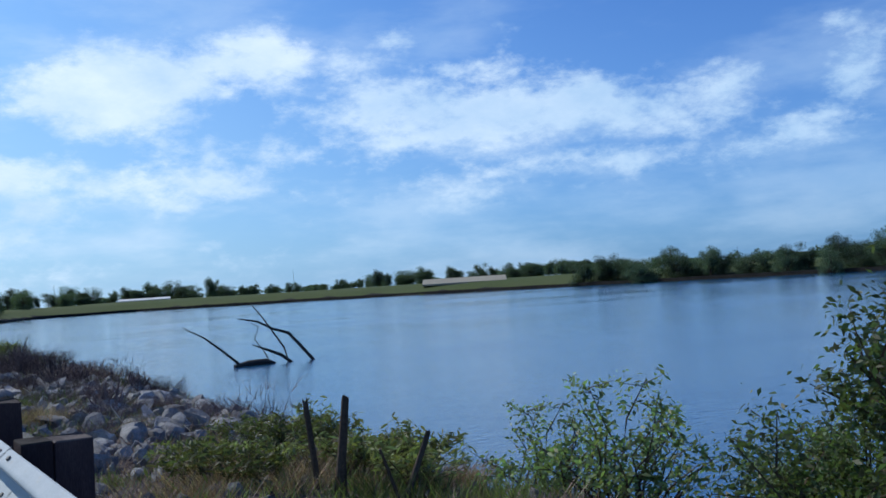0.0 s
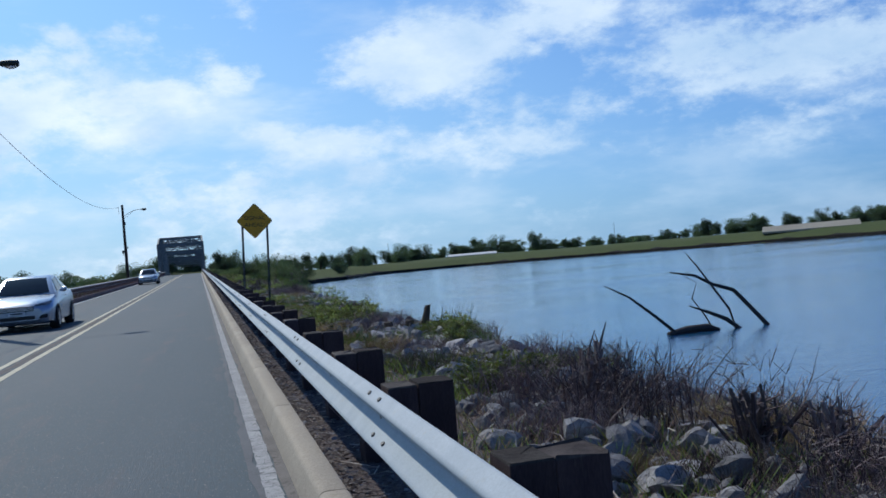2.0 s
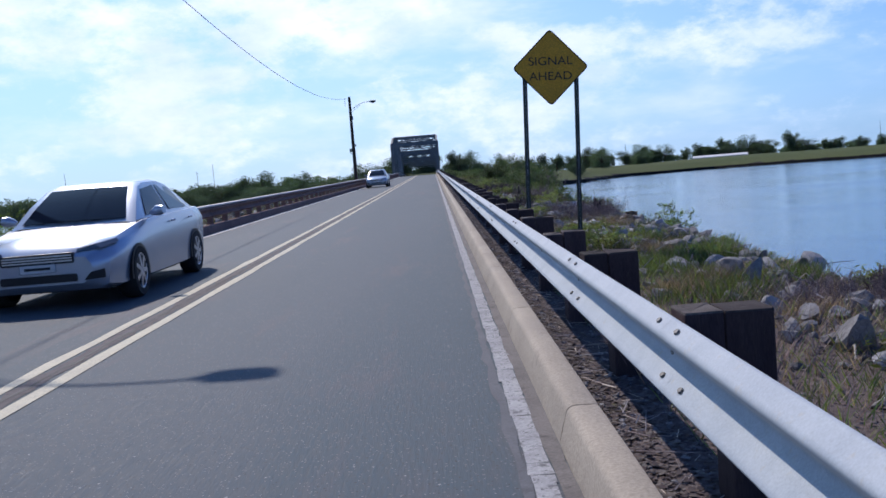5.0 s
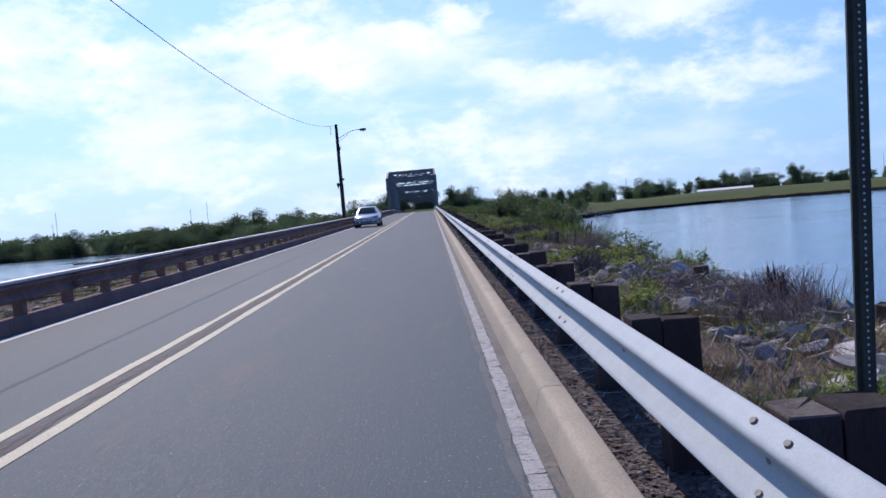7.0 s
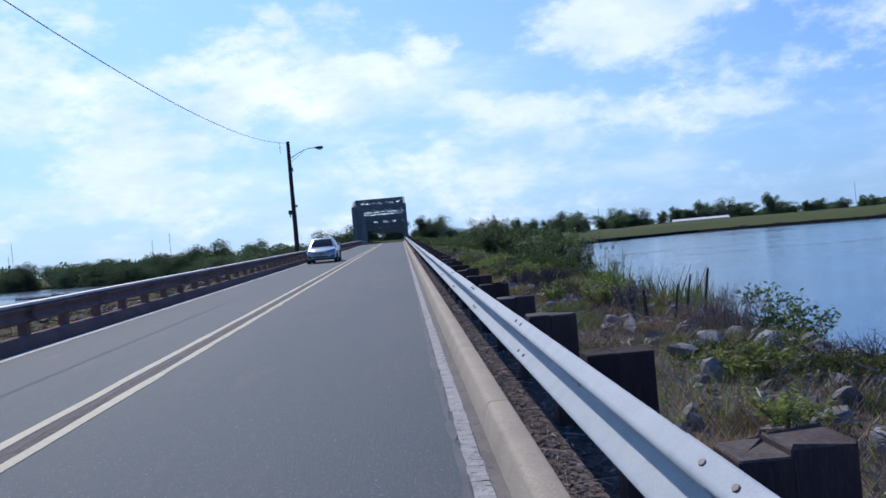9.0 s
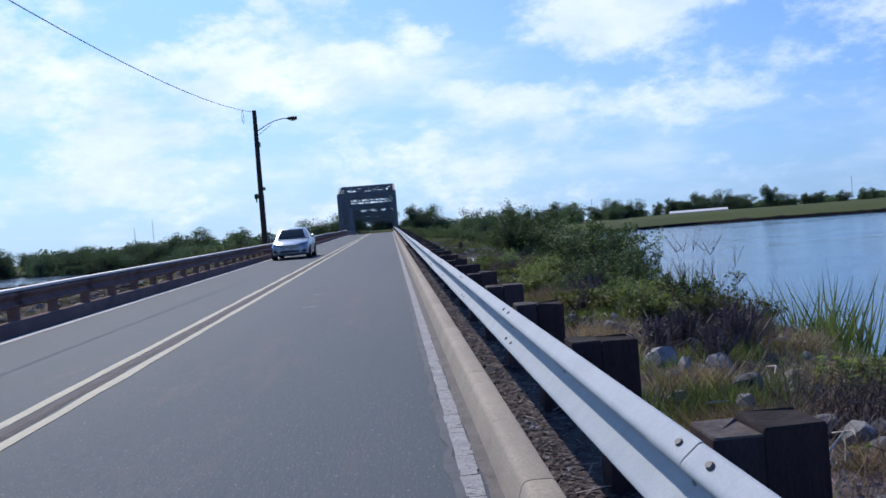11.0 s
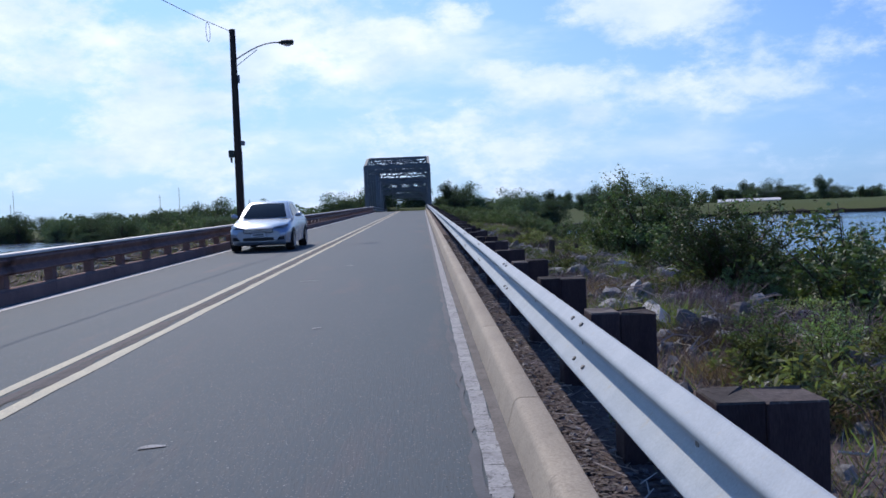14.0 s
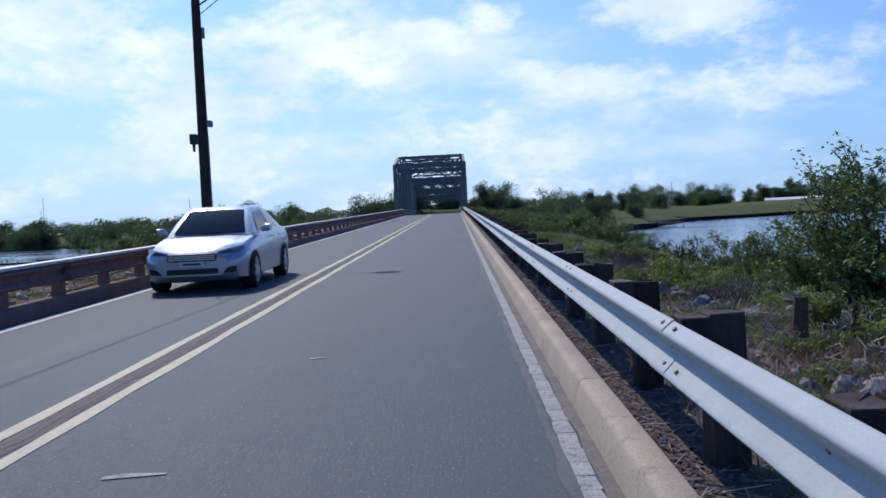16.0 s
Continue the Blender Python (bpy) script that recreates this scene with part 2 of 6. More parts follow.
LEVEE = surface("levee_grass", (.060, .082, .026), (.076, .092, .034), .03, 1.5, .95, bump=.4, depth=.2, c3=(.070, .072, .036), c3_at=.62, spec=.08)
BED = surface("mud", (.016, .015, .013), (.026, .023, .020), .8, 12, .9, bump=.8, depth=.05, spec=.08)
ROCK = surface("limestone_rock", (.42, .405, .40), (.235, .225, .228), 3, 40, .9, bump=.9, depth=.03, c3=(.12, .108, .102), c3_at=.57, vary=.55)
BRUSH = surface("dead_brush", (.130, .096, .096), (.205, .155, .145), 6, 60, .95, bump=0, vary=.7, spec=.08)
STRAW = surface("dry_grass", (.30, .215, .162), (.215, .150, .118), 3, 50, .95, bump=0, vary=.6, leaf=.25)
GRASS = surface("green_grass", (.125, .150, .060), (.090, .112, .046), 2, 30, .9, bump=0, vary=.6, leaf=.35)
LEAF_LIGHT = surface("light_leaves", (.115, .155, .050), (.082, .120, .042), 2, 25, .6, bump=0, vary=.55, leaf=.38)
LEAF_NEAR = surface("willow_leaves", (.170, .218, .105), (.125, .170, .082), 3, 30, .45, bump=0, vary=.7, leaf=.48)
LEAF_WEED = surface("weed_leaves", (.188, .203, .088), (.142, .158, .070), 2, 25, .6, bump=0, vary=.6, leaf=.35)
LEAF_DARK = surface("dark_leaves", (.082, .118, .055), (.108, .148, .062), 1.2, 20, .55, bump=0, vary=.6, leaf=.28)
LEAF_FAR = surface("far_foliage", (.064, .098, .074), (.084, .118, .080), .12, 3, .8, bump=0, vary=.4, leaf=.38)
PALE_WOOD = surface("bleached_driftwood", (.36, .31, .275), (.25, .21, .185), 6, 60, .95, bump=.4, depth=.006, vary=.5, spec=.08)
BARK = surface("bark", (.10, .078, .060), (.07, .055, .045), 5, 50, .95, bump=.6, depth=.01, spec=.08)
SNAG = surface("wet_driftwood", (.030, .024, .022), (.05, .04, .035), 6, 60, .7, bump=.5, depth=.008)
SNAG_DRY = surface("dead_stem_wood", (.115, .088, .086), (.180, .142, .132), 8, 60, .95, bump=.4, depth=.006, vary=.5, spec=.08)
TRUSS = surface("grey_bridge_paint", (.17, .185, .19), (.13, .145, .15), .5, 20, .65, metal=.2, bump=.15, depth=.004, c3=(.105, .070, .055), c3_at=.56)
SIGN_Y = surface("faded_sign_yellow", (.66, .31, .020), (.58, .27, .018), 3, 60, .55, bump=.05)
SIGN_B = surface("sign_black", (.03, .025, .02), (.035, .03, .025), 3, 60, .6, bump=0)
SIGN_BACK = surface("sign_post_green", (.040, .050, .045), (.055, .062, .055), 4, 60, .6, metal=.4, bump=.2, depth=.003)
HOLE = surface("punched_hole_rim", (.45, .47, .50), (.40, .42, .45), 4, 60, .5, bump=0)
CAR_DARK = surface("black_trim", (.015, .015, .017), (.02, .02, .022), 3, 30, .5, bump=0)
TYRE = surface("tyre_rubber", (.018, .018, .018), (.028, .027, .026), 6, 60, .9, bump=.3, depth=.004)
RIM = surface("alloy_rim", (.55, .56, .58), (.48, .49, .51), 5, 60, .35, metal=.8, bump=0)
SHED = surface("pale_sheet_wall", (.34, .31, .24), (.29, .265, .21), .08, 2, .8, bump=.1, depth=.02)
SHED_W = surface("white_roofing", (.62, .62, .62), (.55, .55, .55), .06, 2, .7, bump=.1, depth=.02)
DOCK = surface("weathered_dock_timber", (.055, .050, .048), (.085, .078, .072), .8, 12, .9, bump=.5, depth=.02)
WIRE = surface("cable_jacket", (.05, .05, .055), (.07, .07, .07), 5, 60, .7, bump=0)
HILL = surface("far_hill", (.045, .065, .040), (.060, .080, .045), .01, .3, .95, bump=0, spec=.08)
LITTER = surface("leaf_litter", (.120, .100, .098), (.190, .158, .148), 10, 80, .95, bump=0, vary=.85, spec=.08)


def plain(name, col, rough, metal=0.0, ior=1.45, trans=0.0):
    m = bpy.data.materials.new(name)
    m.use_nodes = True
    b = m.node_tree.nodes["Principled BSDF"]
    b.inputs["Base Color"].default_value = (*col, 1)
    b.inputs["Roughness"].default_value, b.inputs["Metallic"].default_value = rough, metal
    b.inputs["IOR"].default_value, b.inputs["Transmission Weight"].default_value = ior, trans
    return m


CAR_PAINT = plain("silver_blue_car_paint", (.40, .445, .51), .27, metal=.55)
CAR_GLASS = plain("tinted_glass", (.010, .016, .028), .04, ior=1.22)
LAMP_GLASS = plain("lamp_glass", (.80, .83, .86), .12, metal=.85)
HEAD_GLASS = plain("headlight_glass", (.10, .115, .14), .10, metal=.2)

WATER_MAT = plain("river_water", (.017, .082, .182), .13, ior=1.333)
n_, l_ = WATER_MAT.node_tree.nodes, WATER_MAT.node_tree.links
gp = n_.new("ShaderNodeNewGeometry")
mp_ = n_.new("ShaderNodeMapping")
mp_.inputs["Scale"].default_value = (0.55, 1.3, 1)
mp_.inputs["Rotation"].default_value = (0, 0, radians(20))
l_.new(gp.outputs["Position"], mp_.inputs[0])
height = None
for s_, w_ in ((0.35, 0.30), (1.6, 0.34), (5.0, 0.26), (13.0, 0.10)):
    t_ = n_.new("ShaderNodeTexNoise")
    t_.inputs["Scale"].default_value, t_.inputs["Detail"].default_value = s_, 3
    l_.new(mp_.outputs[0], t_.inputs["Vector"])
    k_ = n_.new("ShaderNodeMath")
    k_.operation = "MULTIPLY_ADD"
    l_.new(t_.outputs[0], k_.inputs[0])
    k_.inputs[1].default_value = w_
    if height is None:
        k_.inputs[2].default_value = 0
    else:
        l_.new(height, k_.inputs[2])
    height = k_.outputs[0]
gust = n_.new("ShaderNodeTexNoise")
gust.inputs["Scale"].default_value, gust.inputs["Detail"].default_value = 0.035, 5
l_.new(mp_.outputs[0], gust.inputs["Vector"])
gr = n_.new("ShaderNodeMapRange")
gr.inputs[1].default_value, gr.inputs[2].default_value, gr.inputs[3].default_value, gr.inputs[4].default_value = 0.35, 0.65, 0.07, 0.17
l_.new(gust.outputs[0], gr.inputs[0])
l_.new(gr.outputs[0], n_["Principled BSDF"].inputs["Roughness"])
bp_ = n_.new("ShaderNodeBump")
bp_.inputs["Strength"].default_value, bp_.inputs["Distance"].default_value = 0.6, 0.075
l_.new(height, bp_.inputs["Height"])
l_.new(bp_.outputs[0], n_["Principled BSDF"].inputs["Normal"])


# ---------------------------------------------------------------- mesh helpers
class Geo:
    """Collects vertices and faces of one mesh."""

    def __init__(self):
        self.v, self.f, self.k = [], [], []

    def add(self, verts, faces, slot=0):
        o = len(self.v)
        self.v.extend([tuple(p) for p in verts])
        self.f.extend([tuple(i + o for i in q) for q in faces])
        self.k.extend([slot] * len(faces))
        return self

    def box(self, x0, x1, y0, y1, z0, z1, m=None, slot=0, bevel=0.0):
        if bevel:
            b = bevel
            prof = [(x0 + b, z0), (x1 - b, z0), (x1, z0 + b), (x1, z1 - b), (x1 - b, z1), (x0 + b, z1), (x0, z1 - b), (x0, z0 + b)]
            vs = [Vector((x, y, z)) for y in (y0, y1) for x, z in prof]
            fs = [tuple(range(7, -1, -1))[::-1], tuple(range(15, 7, -1))] + [(i, i + 8, (i + 1) % 8 + 8, (i + 1) % 8) for i in range(8)]
        else:
            vs = [Vector(p) for p in ((x0, y0, z0), (x1, y0, z0), (x1, y1, z0), (x0, y1, z0), (x0, y0, z1), (x1, y0, z1), (x1, y1, z1), (x0, y1, z1))]
            fs = [(0, 3, 2, 1), (4, 5, 6, 7), (0, 1, 5, 4), (1, 2, 6, 5), (2, 3, 7, 6), (3, 0, 4, 7)]
        if m is not None:
            vs = [m @ p for p in vs]
        return self.add(vs, fs, slot)

    def beam(self, p, q, w, h, up=(0, 0, 1), slot=0):
        p, q = Vector(p), Vector(q)
        d = (q - p).normalized()
        s = d.cross(Vector(up))
        s = s.normalized() if s.length > 1e-4 else Vector((1, 0, 0))
        u = s.cross(d)
        vs = [c + s * a * w / 2 + u * b * h / 2 for c in (p, q) for a, b in ((-1, -1), (1, -1), (1, 1), (-1, 1))]
        return self.add(vs, [(0, 1, 2, 3), (7, 6, 5, 4), (0, 4, 5, 1), (1, 5, 6, 2), (2, 6, 7, 3), (3, 7, 4, 0)], slot)

    def tube(self, pts, radii, sides=6, slot=0, cap=True):
        pts = [Vector(p) for p in pts]
        if isinstance(radii, (int, float)):
            radii = [radii] * len(pts)
        vs, fs = [], []
        for i, p in enumerate(pts):
            d = (pts[min(i + 1, len(pts) - 1)] - pts[max(i - 1, 0)]).normalized()
            s = d.orthogonal() if abs(d.z) > 0.95 else d.cross(Vector((0, 0, 1)))
            s.normalize()
            if abs(d.z) > 0.95:
                s = Vector((1, 0, 0)) - d * d.x
                s.normalize()
            u = d.cross(s)
            for k in range(sides):
                a = 2 * math.pi * k / sides
                vs.append(p + (s * math.cos(a) + u * math.sin(a)) * radii[i])
        for i in range(len(pts) - 1):
            for k in range(sides):
                a, b = i * sides + k, i * sides + (k + 1) % sides
                fs.append((a, b, b + sides, a + sides))
        if cap:
            fs.append(tuple(range(sides))[::-1])
            fs.append(tuple(range((len(pts) - 1) * sides, len(pts) * sides)))
        return self.add(vs, fs, slot)

    def mesh(self, name, mats, smooth=False):
        me = bpy.data.meshes.new(name)
        me.from_pydata(self.v, [], self.f)
        for m in mats if isinstance(mats, (list, tuple)) else [mats]:
            me.materials.append(m)
        if any(self.k):
            me.polygons.foreach_set("material_index", self.k)
        if smooth:
            me.polygons.foreach_set("use_smooth", [True] * len(self.f))
        me.update()
        if smooth:
            me.set_sharp_from_angle(angle=radians(38))
        return me

    def obj(self, name, mats, parent=None, label="", smooth=False, m=None):
        ob = new(name, self.mesh(name, mats, smooth))
        if m is not None:
            ob.matrix_world = m
        if parent:
            ob.parent = parent
        return tagged(ob, label)


def empty(name, m=None, **tags):
    ob = new(name)
    ob.empty_display_size = 0.1
    if m is not None:
        ob.matrix_world = m
    return tagged(ob, **tags)


def share(name, mesh, parent, m=None, label=""):
    ob = new(name, mesh)
    ob.parent = parent
    if m is not None:
        ob.matrix_basis = m
    return tagged(ob, label)


def quads(name, verts, mat):
    """A mesh of loose four-cornered leaves or blades from an (n, 4, 3) array."""
    n = len(verts)
    me = bpy.data.meshes.new(name)
    me.vertices.add(4 * n)
    me.vertices.foreach_set("co", np.asarray(verts, np.float32).ravel())
    me.loops.add(4 * n)
    me.loops.foreach_set("vertex_index", np.arange(4 * n, dtype=np.int32))
    me.polygons.add(n)
    me.polygons.foreach_set("loop_start", np.arange(0, 4 * n, 4, dtype=np.int32))
    me.materials.append(mat)
    me.update(calc_edges=True)
    return me


def unit(v):
    return v / np.maximum(np.linalg.norm(v, axis=-1, keepdims=True), 1e-6)


def leaves(r, centers, size, slim=0.45, flat=0.3):
    """Diamond leaves round the given centres."""
    n = len(centers)
    d = unit(r.normal(size=(n, 3)) * (1, 1, 0.6))
    s = unit(np.cross(d, r.normal(size=(n, 3))))
    L = size * r.uniform(0.6, 1.3, (n, 1))
    drop = np.zeros((n, 3))
    drop[:, 2] = -flat * L[:, 0]
    a, c = centers - d * L * .5, centers + d * L * .5 + drop * .5
    return np.stack([a, centers + s * L * slim * .5, c, centers - s * L * slim * .5], 1)


def blades(r, base, height, width, lean=0.35):
    """Grass blades rising from the given points."""
    n = len(base)
    a = r.uniform(0, 2 * np.pi, n)
    h = height * r.uniform(0.5, 1.2, n)
    w = width * r.uniform(0.6, 1.3, n)
    side = np.stack([np.cos(a), np.sin(a), 0 * a], 1) * w[:, None] * .5
    b = a + r.uniform(-1.2, 1.2, n) + 1.57
    tip = base + np.stack([np.cos(b) * h * lean, np.sin(b) * h * lean, h], 1) * r.uniform(.7, 1.2, (n, 1))
    mid = base + (tip - base) * .55 + np.stack([0 * h, 0 * h, h * .018], 1)
    return np.stack([base - side, base + side, mid + side * .7 + (tip - mid), mid - side * .7], 1)


# ---------------------------------------------------------------- terrain
LAKE = [(-320, -300), (210, -300), (200, 0), (192, 120), (186, 165), (170, 250), (142, 325), (100, 372), (66, 352), (50, 318), (40, 288), (28, 264),
        (-18, 264), (-34, 276), (-50, 320), (-84, 377), (-114, 392), (-170, 463), (-270, 470), (-360, 200)]


def lake_distance(px, py):
    """Distance to the shore: positive on land."""
    best = np.full(px.shape, 1e9)
    inside = np.zeros(px.shape, bool)
    n = len(LAKE)
    for i in range(n):
        (ax, ay), (bx, by) = LAKE[i], LAKE[(i + 1) % n]
        ex, ey = bx - ax, by - ay
        t = np.clip(((px - ax) * ex + (py - ay) * ey) / (ex * ex + ey * ey), 0, 1)
        best = np.minimum(best, np.hypot(px - ax - t * ex, py - ay - t * ey))
        cross = ((ay > py) != (by > py)) & (px < ex * (py - ay) / (ey if ey else 1e-9) + ax)
        inside ^= cross
    return np.where(inside, -best, best)


BANK_Y = [-40, 30, 60, 110, 170, 215]
BANK_X = [5.8, 6.0, 7.0, 8.0, 11.0, 17.0]


def wave(px, py, s, seed):
    return (np.sin(px * s * 1.3 + seed) * np.cos(py * s * 0.9 + 1.7 * seed) + np.sin(px * s * 0.6 - py * s * 1.1 + 2.3 * seed)) * 0.5


def ground_z(px, py):
    px, py = np.asarray(px, float), np.asarray(py, float)
    d = lake_distance(px, py)
    land = np.interp(d, [-60, -8, 0, 1.5, 4, 22, 60, 180, 500, 1500], [-4.5, -3.6, -2.4, -1.9, -1.3, 1.3, 2.0, 2.2, 2.4, 4])
    for mx, my, mh, ms in ((161, 270, .9, 9), (118, 426, .5, 20)):      # low mounds of the levee
        land = land + mh * np.exp(-((px - mx) ** 2 + (py - my) ** 2) / (2 * ms * ms))
    rz = GRADE * np.clip(py, -60, 300)
    # causeway under the road
    xw = np.interp(py, BANK_Y, BANK_X) + 0.35 * wave(px * 0, py, 0.5, 1.0)
    t = np.clip((px - 3.6) / (xw - 3.6), 0, 2.2)
    right = np.where(px < 2.0, rz + np.interp(px, [.3, .55, 1.0, 2.0], [.065, .015, .010, .0]), np.where(px < 3.6, rz - .12 * (px - 2.0) / 1.6, rz - .12 + (-1.85 - rz + .12) * t))
    tl = np.clip((-px - 9.5) / 3.2, 0, 2.2)
    left = np.where(px > -9.5, rz + .10, rz + .10 + (-1.85 - rz - .10) * tl)
    bank = np.where(px > -3, right, left)
    bank = bank + np.where((px > 0.9) | (px < -7.2), 0.05 * wave(px, py, 2.1, .4) + 0.035 * wave(px, py, 5.3, 2.0), 0) - np.where((px > -6.9) & (px < 0.25), .42, 0)
    end = np.clip((py - 203) / 6, 0, 1) * np.clip((268 - py) / 6, 0, 1)
    bank = bank * (1 - end) - 4.0 * end
    far = np.clip((py - 262) / 30, 0, 1) * 30
    return np.maximum(land, np.where(np.abs(px + 3) < 40 + far, bank, -5))


def spaced(stops):
    out = []
    for (a, sa), (b, sb) in zip(stops, stops[1:]):
        n = max(1, int(round((b - a) / sa)))
        out += [a + (b - a) * i / n for i in range(n)]
    return np.array(out + [stops[-1][0]])


gx = spaced([(-4500, 900), (-900, 60), (-360, 12), (-60, 4), (-16, .8), (-9, .6), (-6.6, 1.36), (.2, .14), (.34, .32), (9, 1.0), (22, 5), (60, 8), (360, 30), (900, 900), (4500, 900)])
gy = spaced([(-4500, 900), (-900, 60), (-60, 5), (-4, .5), (126, 1.6), (270, 5), (520, 25), (900, 900), (4500, 900)])
X, Y = np.meshgrid(gx, gy, indexing="ij")
Z = ground_z(X, Y)
ny = len(gy)
idx = np.arange(len(gx) * ny).reshape(len(gx), ny)
fa = np.stack([idx[:-1, :-1], idx[1:, :-1], idx[1:, 1:], idx[:-1, 1:]], -1).reshape(-1, 4)
ground_mesh = bpy.data.meshes.new("ground")
ground_mesh.from_pydata(np.stack([X, Y, Z], -1).reshape(-1, 3).tolist(), [], fa.tolist())
for m in (SOIL, LEVEE, BED):
    ground_mesh.materials.append(m)
cx, cy, cz = (a.ravel()[fa].mean(1) for a in (X, Y, Z))
near = (cx > -14) & (cx < 20) & (cy < 215)
ground_mesh.polygons.foreach_set("material_index", np.where(cz < WATER + .75, 2, np.where(near, 0, 1)).astype(np.int32))
ground_mesh.polygons.foreach_set("use_smooth", [True] * len(fa))
tagged(new("ground", ground_mesh), "sloping earth causeway bank and grassy far shores", "ground", kind="structure")

gw = Geo().add([(-4500, -4500, WATER), (4500, -4500, WATER), (4500, 4500, WATER), (-4500, 4500, WATER)], [(0, 1, 2, 3)])
tagged(gw.obj("water", WATER_MAT), "blue rippled river water", "water", kind="structure")

# ---------------------------------------------------------------- road
Y0, Y1 = -40.0, 205.5              # causeway stretch of the road
CREST = 201.0
road = tagged(Geo().box(-6.62, .16, Y0, CREST, -.35, 0).obj("road", ASPHALT, m=TILT), "worn grey asphalt two-lane road", "road", kind="structure")


def strip(name, x, w, mat, label, z=.005, y0=Y0, y1=200.8, step=.9, rag=.008, seed=1):
    """A painted line with ragged edges."""
    r = np.random.default_rng(seed)
    g = Geo()
    ys = np.arange(y0, y1, step)
    e = r.normal(0, rag, (len(ys), 2))
    vs = []
    for i, y in enumerate(ys):
        vs += [(x - w / 2 + e[i, 0], y, z), (x + w / 2 + e[i, 1], y, z)]
    return g.add(vs, [(2 * i, 2 * i + 1, 2 * i + 3, 2 * i + 2) for i in range(len(ys) - 1)]).obj(name, mat, road, label)


strip("yellow_line", -3.115, .115, PAINT_Y, "worn yellow centre line", seed=3)
strip("yellow_line", -3.449, .115, PAINT_Y, "worn yellow centre line", seed=4)
strip("white_line", -6.22, .17, PAINT_W2, "worn white edge line", seed=5)
strip("joint", -3.285, .16, JOINT, "gritty worn strip along the centre joint", z=.0035, step=.22, rag=.022, seed=7)
strip("crack", -3.275, .030, TAR, "dark jagged crack along the centre joint", z=.0055, step=.16, rag=.014, seed=6)
# the right edge line is broken into short cracked pieces
r = np.random.default_rng(11)
g = Geo()
y = Y0
while y < 204:
    s = r.uniform(.06, .34)
    a, b, c, d = r.normal(0, .004, 4)
    sk = r.normal(0, .008)
    g.add([(-.047 + a, y, .007), (.052 + b, y + sk, .007), (.052 + c, y + s - .004 + sk, .007), (-.047 + d, y + s - .004, .007)], [(0, 1, 2, 3)])
    y += s
g.obj("white_line", PAINT_W, road, "cracked white edge line in short pieces")
strip("gutter", .094, .075, GRIT, "grit gathered along the kerb", z=.006, y1=204, step=.4, rag=.007, seed=8)
strip("old_paint", -.080, .055, OLD_PAINT, "faded trace of an older edge line", z=.005, y1=204, step=.25, rag=.013, seed=9)
tagged(Geo().box(-6.62, .16, CREST, 420, road_z(CREST) - .5, road_z(CREST) - .004).obj("road", ASPHALT), "level asphalt on the bridge", "road", kind="structure")
# tyre scrapes
for x, y, l in ((-1.92, 77.5, .30), (-2.42, 94.3, .32), (-1.95, 80.4, .18), (-1.9, 83.2, .14), (-1.5, 88.0, .10), (-1.9, 97.9, .14)):
    r = np.random.default_rng(int(y * 10))
    g = Geo().add([(x, y, .006), (x + l * .4, y + .02, .006), (x + l, y + .05, .006), (x + l, y + .08, .006), (x + l * .4, y + .10, .006), (x, y + .06, .006)], [(0, 1, 2, 3, 4, 5)])
    g.obj("paint_scrape", PAINT_W, road, "white scrape on the asphalt")

# kerbs, in cast lengths with open joints
kerb = tagged(empty("kerb"), "long tan concrete kerb with rounded top", "kerb", kind="structure")
LEN = 3.05


def kerb_mesh(name, prof, mat):
    g = Geo()
    n = len(prof)
    ys = (.006, .03, LEN - .03, LEN - .006)
    vs = []
    for i, y in enumerate(ys):
        k = 1.0 if i in (1, 2) else .985
        vs += [(prof[0][0] + (x - prof[0][0]) * 1.0, y, z * k) for x, z in prof]
    fs = [tuple(range(n))[::-1], tuple(range(3 * n, 4 * n))]
    for i in range(3):
        fs += [(i * n + k, i * n + (k + 1) % n, (i + 1) * n + (k + 1) % n, (i + 1) * n + k) for k in range(n)]
    return g.add(vs, fs).mesh(name, mat, smooth=True)


km = kerb_mesh("kerb_stone", [(.320, -.2), (.324, .150), (.318, .170), (.304, .178), (.220, .180), (.194, .176), (.177, .164), (.168, .145), (.128, .0), (.124, -.2)], CONCRETE)
kl = kerb_mesh("left_kerb_stone", [(-6.44, -.2), (-6.455, .17), (-6.475, .195), (-6.51, .205), (-6.70, .205), (-6.72, .18), (-6.72, -.2)], KERB_SHADED)
for i in range(int((Y1 - Y0) / LEN)):
    share("kerb_stone", km, kerb, TILT @ pose(0, Y0 + 1.3 + i * LEN, 0))
for i in range(int((Y1 - Y0) / LEN)):
    share("kerb_stone", kl, kerb, TILT @ pose(0, Y0 + i * LEN, 0))

# ---------------------------------------------------------------- guard rails
STEP = 1.917
PH = .0
PROFILE = [(.036, .024), (.042, .0265), (.046, .030), (.067, .0455), (.071, .049), (.078, .053), (.082, .061), (.079, .070), (.072, .078), (.069, .081), (.012, .138), (.009, .141), (.003, .148), (.001, .156),
           (.003, .164), (.009, .171), (.012, .174), (.069, .229), (.072, .232), (.080, .240), (.083, .248), (.081, .256), (.074, .264), (.070, .267), (.034, .296), (.031, .298), (.025, .299)]


